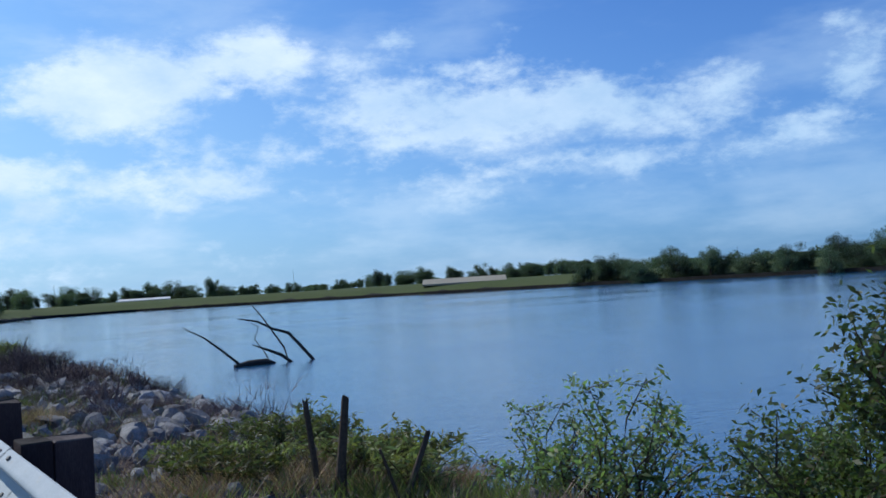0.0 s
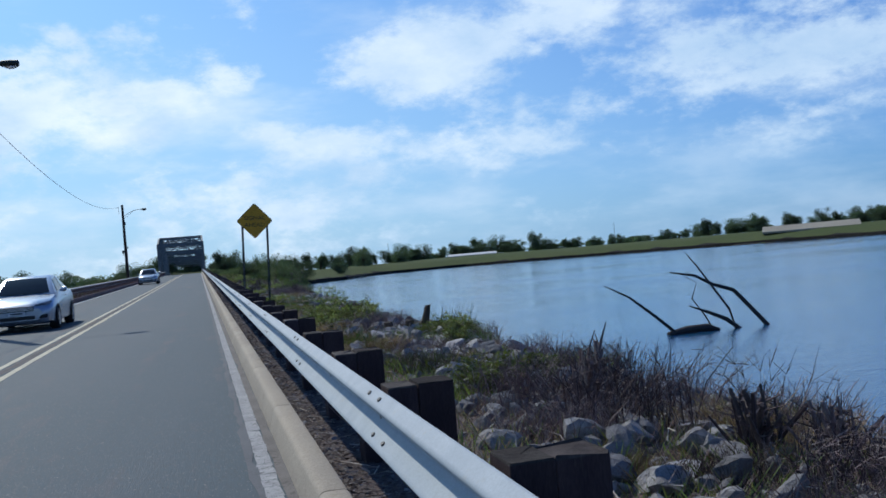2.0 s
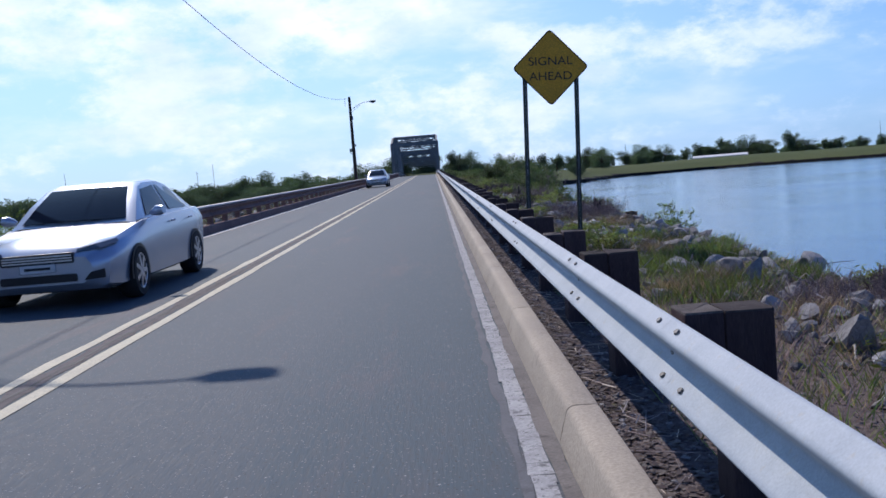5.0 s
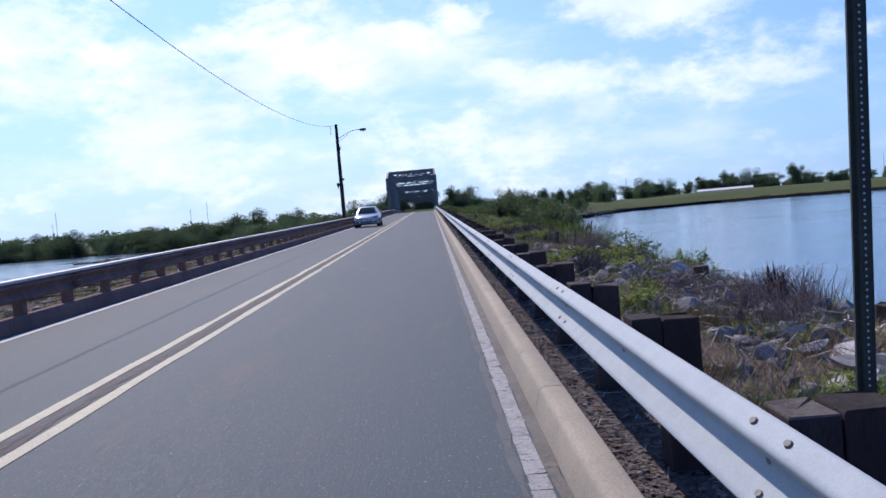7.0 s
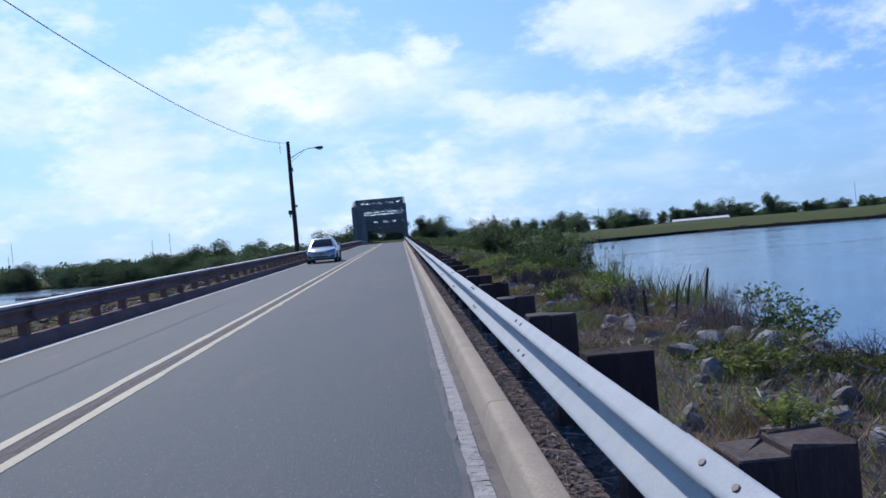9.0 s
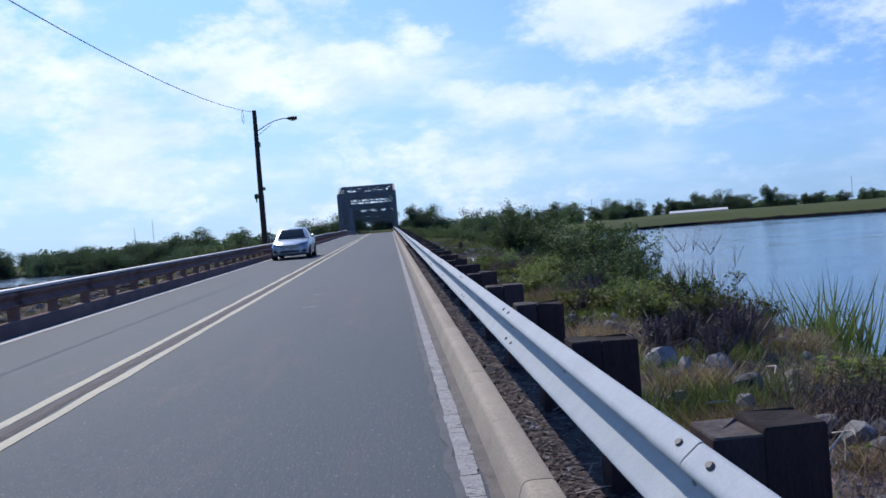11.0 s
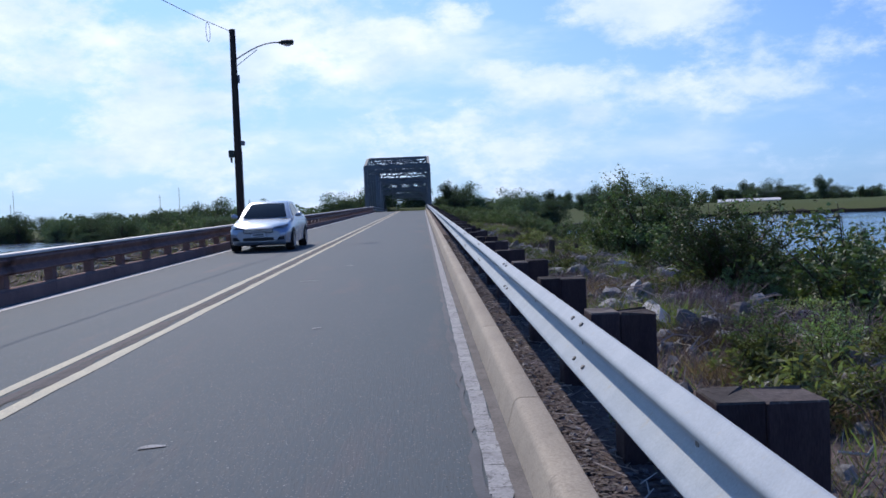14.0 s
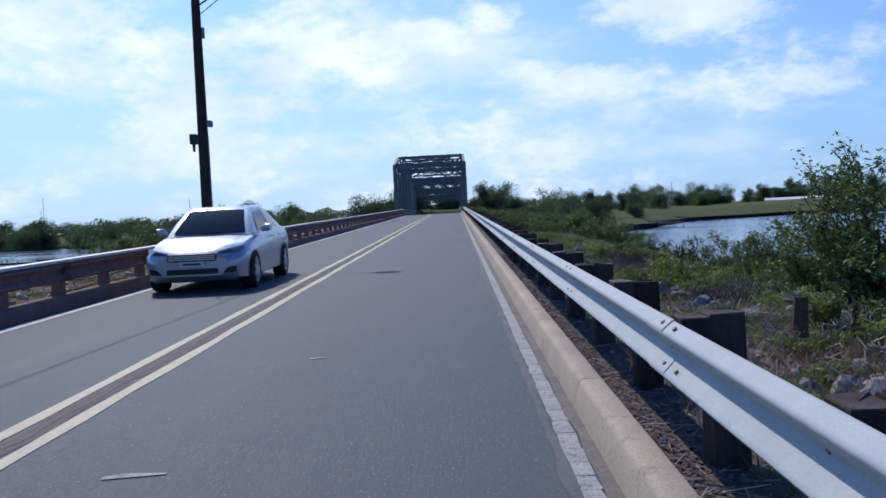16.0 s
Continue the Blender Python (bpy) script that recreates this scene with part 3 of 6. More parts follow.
def w_beam(length, face, sign, mats):
    """A corrugated rail: outer skin and a thin return."""
    prof = [(face - sign * (d - .083), .426 + z * 1.04) for d, z in PROFILE]
    back = [(x + sign * .004, z) for x, z in prof]
    loop = prof + back[::-1]
    n = len(loop)
    vs = [(x, y, z) for y in (-.16, length + .16) for x, z in loop]
    fs = [(k, (k + 1) % n, n + (k + 1) % n, n + k) for k in range(n)]
    me = Geo().add(vs, fs).mesh("beam", mats, smooth=True)
    return me


def bolt_mesh(r=.022, h=.007):
    g = Geo()
    ring = [(math.cos(a) * r, math.sin(a) * r * .55) for a in [i * math.pi / 4 for i in range(8)]]
    vs = [(-.0, y, z) for y, z in ring] + [(-h, y * .8, z * .8) for y, z in ring]
    return g.add(vs, [tuple(range(8, 16))] + [(k, (k + 1) % 8, 8 + (k + 1) % 8, 8 + k) for k in range(8)]).mesh("bolt", BOLT)


rail_r = tagged(empty("guardrail", TILT), "galvanised corrugated guardrail on dark timber posts", "guardrail")
beam_r, beam_short = w_beam(2 * STEP, .362, 1, GALV), w_beam(STEP, .362, 1, GALV)
bolt = bolt_mesh()


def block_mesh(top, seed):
    """A timber spacer: dark sides; slightly uneven top, lightened for weathering and sunlight."""
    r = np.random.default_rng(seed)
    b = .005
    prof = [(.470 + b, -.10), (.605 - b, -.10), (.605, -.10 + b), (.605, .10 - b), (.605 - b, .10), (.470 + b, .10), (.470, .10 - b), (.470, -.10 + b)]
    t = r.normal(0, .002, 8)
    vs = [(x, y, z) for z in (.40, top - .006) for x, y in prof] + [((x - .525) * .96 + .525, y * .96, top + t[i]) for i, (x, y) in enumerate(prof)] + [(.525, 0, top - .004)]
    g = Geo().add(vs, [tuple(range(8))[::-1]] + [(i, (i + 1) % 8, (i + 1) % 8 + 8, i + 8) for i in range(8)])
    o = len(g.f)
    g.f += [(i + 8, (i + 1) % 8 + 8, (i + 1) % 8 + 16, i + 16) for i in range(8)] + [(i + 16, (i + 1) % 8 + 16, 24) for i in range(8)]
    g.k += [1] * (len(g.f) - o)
    return g.mesh("block", [TIMBER, LIT_TOP_WOOD])


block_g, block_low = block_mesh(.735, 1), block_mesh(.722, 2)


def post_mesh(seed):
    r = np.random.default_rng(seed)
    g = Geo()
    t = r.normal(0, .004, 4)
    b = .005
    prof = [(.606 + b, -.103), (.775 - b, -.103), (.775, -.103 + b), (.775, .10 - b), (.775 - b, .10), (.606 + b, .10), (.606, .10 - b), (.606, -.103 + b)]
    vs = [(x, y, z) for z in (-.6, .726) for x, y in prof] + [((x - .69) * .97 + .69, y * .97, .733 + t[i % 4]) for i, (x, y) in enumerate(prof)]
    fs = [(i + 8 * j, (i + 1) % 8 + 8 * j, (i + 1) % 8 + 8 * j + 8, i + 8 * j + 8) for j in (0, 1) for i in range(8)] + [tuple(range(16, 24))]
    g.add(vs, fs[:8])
    return g.add(vs, fs[8:], 1).mesh("post", [TIMBER, LIT_TOP_WOOD])


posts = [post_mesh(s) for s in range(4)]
SHIFT = {2: .78, 3: .72, 4: .67, 5: .64, 6: .58, 7: .47, 8: .32, 9: .15, 12: -.10, 13: -.35, 14: -.35, 15: -.30, 16: -.28}      # uneven spacing of the first posts and around the short length
n0, n1 = -6, int((204 - PH) / STEP)
for i in range(n0, n1):
    r = np.random.default_rng(900 + i)
    y = PH + i * STEP + .10 + SHIFT.get(max(i, 2), 0)
    tilt = pose(0, y, r.normal(0, .006), r.normal(0, .5), r.normal(0, .4), r.normal(0, .4))
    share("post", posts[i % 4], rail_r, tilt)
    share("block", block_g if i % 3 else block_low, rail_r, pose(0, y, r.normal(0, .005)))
    splice = i % 2 == 0 if i <= 16 else i % 2 == 1      # one short length near the first pole
    if splice:
        bm_ob = share("beam", beam_short if i == 16 else beam_r, rail_r, pose(0, y, 0, r.normal(0, .05), 0, 0))
        for d, z in ((.055, .0995), (.055, .2905)):
            for k in (-.31, -.07):
                share("bolt", bolt, bm_ob, pose(.445 - d, k, .426 + z, 0, 50, 0))
    share("bolt", bolt, rail_r, pose(.362 + .086, y, .426 + .164))

rail_l = tagged(empty("guardrail", TILT), "dull grey corrugated guardrail on short posts beyond a low kerb", "guardrail")
beam_l = w_beam(2 * STEP, -6.56, -1, RAIL_SHADED)
# Thin pale strip added along the beam to show its sunlit top.
lit_top_l = Geo().box(-6.79, -6.57, -.02, 2 * STEP + .02, .692, .738, bevel=.006).mesh("rail_cap", LIT_RAIL_TOP)
post_l = Geo().box(-6.80, -6.655, -.09, .09, -.5, .685, bevel=.012).mesh("post", RAIL_SHADED)
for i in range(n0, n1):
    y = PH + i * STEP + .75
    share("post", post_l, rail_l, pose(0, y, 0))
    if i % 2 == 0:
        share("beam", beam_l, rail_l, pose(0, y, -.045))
        share("rail_cap", lit_top_l, rail_l, pose(0, y, 0), "pale flat strip for the sunlit top of the rail")

# ---------------------------------------------------------------- warning sign on two posts
SY = 40.9
sign = tagged(empty("road_sign", pose(1.312, SY, road_z(SY), 0, 2.5, 0)), "faded yellow diamond warning sign on two perforated posts", "sign")
HALF = .54
cz0 = 2.57


def rounded_diamond(half, rad, y, seg=5):
    pts = []
    for k in range(4):
        a = math.pi / 2 * k
        c = (math.cos(a) * (half - rad * 1.414), math.sin(a) * (half - rad * 1.414))
        for s in range(seg + 1):
            b = a - math.pi / 4 + math.pi / 2 * s / seg
            pts.append((c[0] + math.cos(b) * rad, y, cz0 + c[1] + math.sin(b) * rad))
    return pts


def slab(front, back, mats):
    n = len(front)
    return Geo().add(front + back, [tuple(range(n))[::-1], tuple(range(n, 2 * n))] + [(k, (k + 1) % n, n + (k + 1) % n, n + k) for k in range(n)])


slab(rounded_diamond(HALF, .05, -.004), rounded_diamond(HALF, .05, .0), SIGN_B).obj("sign_panel", SIGN_B, sign, "black-edged diamond panel")
slab(rounded_diamond(HALF - .022, .045, -.0075), rounded_diamond(HALF - .022, .045, -.0045), SIGN_Y).obj("sign_face", SIGN_Y, sign, "faded yellow sign face")
for text, z in (("SIGNAL", .085), ("AHEAD", -.125)):
    cu = bpy.data.curves.new("lettering", "FONT")
    cu.body, cu.size, cu.align_x, cu.align_y, cu.extrude = text, .165, "CENTER", "CENTER", .0008
    tmp = new("lettering", cu)
    dg = bpy.context.evaluated_depsgraph_get()
    me = bpy.data.meshes.new_from_object(tmp.evaluated_get(dg))
    bpy.data.objects.remove(tmp)
    me.materials.clear()
    me.materials.append(SIGN_B)
    share("lettering", me, sign, pose(0, -.0095, cz0 + z, 90) @ Matrix.Diagonal((1.12, 1, 1, 1)), "black block lettering")
post_hat = Geo()
prof = [(-.032, .0), (-.032, -.012), (-.018, -.012), (-.014, -.030), (.014, -.030), (.018, -.012), (.032, -.012), (.032, .0), (.022, .0), (.022, -.006), (-.022, -.006), (-.022, 0)]
vs = [(x, y, z) for z in (-.5, 2.55) for x, y in prof]
nn = len(prof)
post_hat.add(vs, [(k, (k + 1) % nn, nn + (k + 1) % nn, nn + k) for k in range(nn)])
post_hat_mesh = post_hat.mesh("sign_post", SIGN_BACK)
hole_row = Geo()
for k in range(112):
    z = .02 + k * .0222
    ring = [(math.cos(a) * .0045, -.0308, z + math.sin(a) * .0045) for a in [i * math.pi / 3 for i in range(6)]]
    hole_row.add(ring, [(5, 4, 3, 2, 1, 0)])
hole_mesh = hole_row.mesh("hole_strip", HOLE)
for x in (-.365, .365):
    p = share("sign_post", post_hat_mesh, sign, pose(x, .04, 0), "dark green perforated steel post")
    share("hole_strip", hole_mesh, p, None, "row of punched holes")

# ---------------------------------------------------------------- utility poles with street lamps


def utility_pole(x, y, top, arm_z, reach, boxes):
    base = road_z(y)
    thing = tagged(empty("utility_pole", pose(x, y, base)), "dark wooden utility pole with a curved-arm street lamp", "utility pole", group="poles along the road")
    Geo().tube([(0, 0, -.8), (0, 0, top * .5), (.0, 0, top)], [.165, .145, .115], 12).obj("pole", POLE_WOOD, thing, smooth=True)
    arm = []
    for k in range(13):
        t = k / 12
        arm.append((.10 + (reach - .35) * t, 0, arm_z - .05 + .60 * math.sin(t * 1.75)))
    a = Geo().tube(arm, .026, 8).obj("lamp_arm", GALV_DULL, thing, "curved steel arm", smooth=True)
    Geo().tube([(.10, 0, arm_z - .32), (.45 * reach, 0, arm_z + .30)], .014, 6).obj("brace", GALV_DULL, thing)
    hx, hz = arm[-1][0], arm[-1][2]
    sec = [(-.05, .05, .05), (.03, .06, .06), (.05, .15, .09), (.30, .17, .105), (.50, .16, .10), (.53, .10, .07)]
    vs, fs = [], []
    for sx, w, h in sec:
        for k in range(10):
            b = 2 * math.pi * k / 10
            vs.append((hx + sx, math.cos(b) * w, hz + math.sin(b) * h))
    for i in range(len(sec) - 1):
        fs += [(i * 10 + k, i * 10 + (k + 1) % 10, i * 10 + 10 + (k + 1) % 10, i * 10 + 10 + k) for k in range(10)]
    fs += [tuple(range(10))[::-1], tuple(range(50, 60))]
    head = Geo().add(vs, fs).obj("lamp_head", SIGN_BACK, thing, "dark boxy lamp housing", smooth=True)
    bowl = []
    for sx, d in ((.10, .0), (.16, .04), (.26, .07), (.38, .06), (.46, .0)):
        for k in range(8):
            b = math.pi * k / 7
            bowl.append((hx + sx, math.cos(b) * .13, hz - .09 - math.sin(b) * d))
    Geo().add(bowl, [(i * 8 + k, i * 8 + k + 1, i * 8 + 9 + k, i * 8 + 8 + k) for i in range(4) for k in range(7)]).obj("lens", LAMP_GLASS, head, "glass lamp bowl", smooth=True)
    Geo().tube([(-.10, -.15, top - .12), (-.10, .15, top - .12)], .02, 6).obj("insulator_bracket", GALV_DULL, thing)
    Geo().tube([(.155, -.05, -.2), (.150, -.05, top * .42)], .022, 6).obj("conduit", CONC_GREY, thing, "grey conduit up the pole")
    if boxes:
        Geo().box(-.36, -.16, -.10, .10, 3.28, 3.56, bevel=.02).obj("control_box", SIGN_BACK, thing, "dark control box")
        Geo().box(.14, .28, -.08, .08, 3.74, 3.92, bevel=.03).obj("meter_box", GALV_DULL, thing, "small grey meter box")
        Geo().tube([(-.27, 0, 3.28), (-.27, 0, 3.08)], [.045, .035], 8).obj("photocell", SIGN_BACK, thing)
        Geo().tube([(.16, 0, 6.2), (.16, 0, 6.5)], .05, 8).obj("bracket_clamp", GALV_DULL, thing)
        Geo().tube([(.17, -.05, .3), (.34, -.05, .9), (.36, -.05, 1.6)], .012, 5).obj("guy_guard", GALV, thing, "pale wire guard")
    else:
        Geo().tube([(.15, 0, 6.0), (.15, 0, 6.22)], .06, 8).obj("bracket_clamp", GALV_DULL, thing)
    return thing


utility_pole(-7.44, 41.55, 8.55, 7.15, 2.25, False)
utility_pole(-7.48, 116.4, 8.30, 7.18, 2.10, True)
utility_pole(-7.44, -33.0, 8.5, 7.1, 2.2, False)


def hang(p, q, sag, rad=.012, n=28):
    p, q = Vector(p), Vector(q)
    return Geo().tube([p.lerp(q, i / n) - Vector((0, 0, sag * 4 * (i / n) * (1 - i / n))) for i in range(n + 1)], rad, 5)


t1, t2, t0 = (-7.52, 41.65, road_z(41.65) + 8.15), (-7.52, 116, road_z(116) + 8.18), (-7.52, -33, road_z(-33) + 8.38)
for p, q in ((t0, t1), (t1, t2)):
    tagged(hang(p, q, 1.80).obj("overhead_cable", WIRE, smooth=True), "thin black overhead cable sagging between wooden poles", "cable")
coil = [(-7.56 + .0, 112.3 + .32 * math.cos(a), road_z(112) + 7.82 - .32 + .34 * math.sin(a)) for a in [math.pi * 2 * k / 20 for k in range(21)]]
tagged(Geo().tube(coil, .010, 5, cap=False).obj("cable_coil", WIRE, smooth=True), "spare cable coil hanging from the overhead line", "cable")

# ---------------------------------------------------------------- truss bridge
BY, BX0, BX1 = 206.8, -7.66, .74
PANEL, NP = 6.6, 7
BZ = road_z(CREST)


def span(y0, heights, panel, label, portal):
    """One through-truss span: vertical end posts, chords, verticals, diagonals and overhead bracing."""
    np_ = len(heights) - 1
    thing = tagged(empty("truss_bridge", pose(0, y0, BZ)), label, "bridge", "truss spans")
    for x in (BX0, BX1):
        nb = [Vector((x, k * panel, .05)) for k in range(np_ + 1)]
        ntp = [Vector((x, k * panel, heights[k])) for k in range(np_ + 1)]
        Geo().beam((x, -.3, -.25), (x, np_ * panel + .3, -.25), .35, .55).obj("bottom_chord", TRUSS, thing)
        for k in range(np_):
            Geo().beam(ntp[k], ntp[k + 1], .30, .24).obj("top_chord", TRUSS, thing)
            a_, b_ = (ntp[k], nb[k + 1]) if k < np_ / 2 else (ntp[k + 1], nb[k])
            Geo().beam(a_, b_, .18, .22, (1, 0, 0)).obj("diagonal_member", TRUSS, thing)
        for k in range(np_ + 1):
            w = .46 if k in (0, np_) else .24
            Geo().beam(nb[k] - Vector((0, 0, .4)), ntp[k], w, w, (0, 1, 0)).obj("end_post" if k in (0, np_) else "vertical_member", TRUSS, thing)
        for z in (.45, .78):
            s = .42 if x < -3 else -.42
            Geo().beam((x + s, 0, z), (x + s, np_ * panel, z), .06, .16).obj("bridge_rail", GALV_DULL, thing)
    for k in range(np_ + 1):
        zt, yy = heights[k], k * panel
        first = k in (0, np_)
        if first:
            Geo().beam((BX0, yy - .05, zt - portal / 2 + .12), (BX1, yy - .05, zt - portal / 2 + .12), .30, portal).obj("portal_beam", TRUSS, thing, "deep plate portal beam")
        else:
            Geo().beam((BX0, yy, zt), (BX1, yy, zt), .20, .20).obj("top_strut", TRUSS, thing)
        drop = 1.75
        Geo().beam((BX0, yy, zt - drop), (BX1, yy, zt - drop), .15, .17).obj("sway_strut", TRUSS, thing)
        n = 4
        for j in range(n):
            xa, xb = BX0 + (BX1 - BX0) * j / n, BX0 + (BX1 - BX0) * (j + 1) / n
            Geo().beam((xa, yy + .05, zt - .1), (xb, yy + .05, zt - drop), .10, .13).obj("lattice_bar", TRUSS, thing)
            Geo().beam((xa, yy - .05, zt - drop), (xb, yy - .05, zt - .1), .10, .13).obj("lattice_bar", TRUSS, thing)
        for x, s in ((BX0, 1), (BX1, -1)):
            Geo().beam((x, yy, zt - drop - 1.1), (x + s * 1.2, yy, zt - drop), .10, .12).obj("knee_brace", TRUSS, thing)
        if k < np_:
            z2 = heights[k + 1]
            Geo().beam((BX0, yy, zt), (BX1, yy + panel, z2), .09, .09).obj("lateral_brace", TRUSS, thing)
            Geo().beam((BX1, yy, zt), (BX0, yy + panel, z2), .09, .09).obj("lateral_brace", TRUSS, thing)
    Geo().box(BX0 - .2, BX1 + .2, -.3, np_ * panel + .3, -.95, -.52).obj("deck", CONC_GREY, thing, "grey concrete deck slab")
    for yy in (-1.2, np_ * panel - .2):
        Geo().box(BX0 - .6, BX1 + .6, yy, yy + 1.3, -8.5, -.97, bevel=.1).obj("pier", CONC_GREY, thing, "concrete bridge pier")
    return thing


span(BY, [6.15, 7.35, 7.9, 8.1, 8.1, 7.9, 7.35, 6.15], PANEL, "grey painted steel through-truss road bridge", .62)
span(BY + 7 * PANEL + 3.0, [5.6, 6.2, 6.4, 6.4, 6.4, 6.2, 5.6], 6.2, "second grey steel truss span behind the first", .6)
span(BY + 7 * PANEL + 43.5, [5.2, 5.6, 5.8, 5.8, 5.8, 5.6, 5.2], 6.2, "third grey steel truss span behind the others", .6)


# ---------------------------------------------------------------- cars
def car(x, y, label, width=1.82):
    """A four-door saloon facing the camera, nose towards -y."""
    thing = tagged(empty("car", TILT @ pose(x, y, .0)), label, "car", group="oncoming cars")
    hw = width / 2
    # station: y, bottom, shoulder height, deck height, half width at sill, at shoulder, at deck
    ST = [(0.00, .30, .52, .60, .58, .62, .55), (.10, .22, .58, .68, .76, .80, .68), (.32, .19, .64, .76, .84, .87, .76), (.80, .19, .70, .85, .88, .905, .80),
          (1.35, .19, .76, .93, .885, .91, .83), (2.1, .19, .80, .955, .885, .91, .86), (3.0, .19, .82, .965, .885, .91, .86), (3.8, .20, .84, .975, .88, .905, .83),
          (4.35, .24, .84, .99, .85, .88, .78), (4.62, .30, .82, .97, .78, .82, .70), (4.72, .40, .74, .88, .66, .70, .62)]
    vs, fs = [], []
    for yy, b, s, d, w0, w1, w2 in ST:
        k = hw / .91
        half = [(w0 * .86, b), (w0, b + .05), (w1 * .985, (b + s) / 2), (w1, s - .06), (w1 * .985, s), (w2 + (w1 - w2) * .45, d - .045), (w2, d)]
        ring = [(-u * k, z) for u, z in half] + [(-w2 * .4 * k, d + .022)] + [(w2 * .4 * k, d + .022)] + [(u * k, z) for u, z in half[::-1]]
        vs += [(u, yy, z) for u, z in ring]
    n = 16
    for i in range(len(ST) - 1):
        fs += [(i * n + k, (i + 1) * n + k, (i + 1) * n + (k + 1) % n, i * n + (k + 1) % n) for k in range(n)]
    fs += [tuple(range(n)), tuple(range((len(ST) - 1) * n, len(ST) * n))[::-1]]
    body = Geo().add(vs, fs).obj("body", CAR_PAINT, thing, "silver-blue painted body", smooth=True)
    body.data.polygons[len(fs) - 1].use_smooth = body.data.polygons[len(fs) - 2].use_smooth = False
    # cabin
    k = hw / .91
    CB = [(1.20, .93, .80, .93, .79), (1.62, .945, .82, 1.20, .70), (2.02, .95, .835, 1.40, .615), (2.30, .955, .84, 1.445, .60), (2.9, .96, .84, 1.455, .60),
          (3.35, .965, .83, 1.40, .60), (3.75, .97, .81, 1.24, .66), (4.15, .98, .78, .99, .74)]
    vs, fs = [], []
    for yy, zb, wb, zt, wt in CB:
        vs += [(-wb * k, yy, zb), (-wt * k, yy, zt - .03), (-wt * .86 * k, yy, zt), (wt * .86 * k, yy, zt), (wt * k, yy, zt - .03), (wb * k, yy, zb)]
    for i in range(len(CB) - 1):
        fs += [(i * 6 + j, i * 6 + 6 + j, i * 6 + 7 + j, i * 6 + 1 + j) for j in range(5)]
    Geo().add(vs, fs).obj("roof", CAR_PAINT, thing, "painted roof and pillars", smooth=True)

    def lerp_sec(yy):
        for a_, b_ in zip(CB, CB[1:]):
            if a_[0] <= yy <= b_[0]:
                t = (yy - a_[0]) / (b_[0] - a_[0])
                return [u + (v - u) * t for u, v in zip(a_, b_)]
        return list(CB[-1])

    # windscreen and rear window lie 4 mm proud of the shell
    for name, ys, s in (("windscreen", (1.26, 1.62, 1.96), -1), ("rear_window", (3.50, 3.75, 4.05), 1)):
        g = Geo()
        vs = []
        for yy in ys:
            _, zb, wb, zt, wt = lerp_sec(yy)
            w = (wb if abs(zt - zb) < .05 else wt) * .86 * k - .03
            vs += [(-w, yy + s * .006, zt + .008), (0, yy + s * .03, zt + .022), (w, yy + s * .006, zt + .008)]
        g.add(vs, [(i * 3 + j, i * 3 + 1 + j, i * 3 + 4 + j, i * 3 + 3 + j) for i in range(2) for j in range(2)])
        g.obj(name, CAR_GLASS, thing, "tinted glass", smooth=True)
    for s in (-1, 1):
        for ya, yb, yc, yd in ((1.62, 2.02, 2.62, 2.60), (2.72, 2.72, 3.36, 3.72)):
            g = Geo()
            pts = []
            for yy, top in ((ya, 0), (yb, 1), (yc, 1), (yd, 0)):
                _, zb, wb, zt, wt = lerp_sec(yy)
                f = .90 if top else .10
                pts.append((s * ((wb + (wt - wb) * f) * k + .006), yy, zb + (zt - .03 - zb) * f + (0 if top else .015)))
            g.add(pts, [(0, 1, 2, 3)] if s < 0 else [(3, 2, 1, 0)])
            g.obj("side_window", CAR_GLASS, thing, "tinted glass")
        # mirror
        mv = Geo().tube([(s * .88 * k, 1.62, 1.00), (s * .98 * k, 1.60, 1.03), (s * 1.06 * k, 1.58, 1.04)], [.035, .075, .055], 10)
        mv.obj("wing_mirror", CAR_PAINT, thing, smooth=True)
        # headlight, fog recess
        hl = [(s * .42 * k, .075, .655), (s * .70 * k, .12, .685), (s * .835 * k, .36, .735), (s * .80 * k, .40, .775), (s * .62 * k, .14, .735), (s * .44 * k, .085, .70)]
        off = [(x_ + s * .012, y_ - .03, z_) for x_, y_, z_ in hl]
        slab(off, hl, None).obj("headlight", HEAD_GLASS, thing, "clear headlight")
        fg = [(s * .52 * k, .012, .335), (s * .74 * k, .085, .345), (s * .74 * k, .085, .445), (s * .60 * k, .03, .425)]
        slab([(x_, y_ - .035, z_) for x_, y_, z_ in fg], fg, None).obj("fog_recess", CAR_DARK, thing, "black fog lamp recess")
        for yy in (2.50, 3.45):
            Geo().tube([(s * .915 * k, yy - .09, .86), (s * .935 * k, yy, .865), (s * .915 * k, yy + .09, .86)], [.012, .018, .012], 6).obj("door_handle", CAR_PAINT, thing)
        for yy in (.86, 3.70):
            arch = [(s * .915 * k, yy + math.cos(a_) * .37, .30 + math.sin(a_) * .37) for a_ in [math.pi * j / 12 - .15 for j in range(14)]]
            Geo().add(arch, [tuple(range(14)) if s < 0 else tuple(range(14))[::-1]]).obj("wheel_arch", CAR_DARK, thing, "dark wheel arch")
            wheel = empty("wheel", pose(s * .80 * k, yy, .325))
            wheel.parent = thing
            ty = [(s * -.11, .26), (s * -.11, .305), (s * -.08, .325), (s * .08, .325), (s * .125, .300), (s * .125, .225), (s * .10, .215)]
            vs = [(u, math.cos(b) * q, math.sin(b) * q) for b in [2 * math.pi * j / 24 for j in range(24)] for u, q in ty]
            m_ = len(ty)
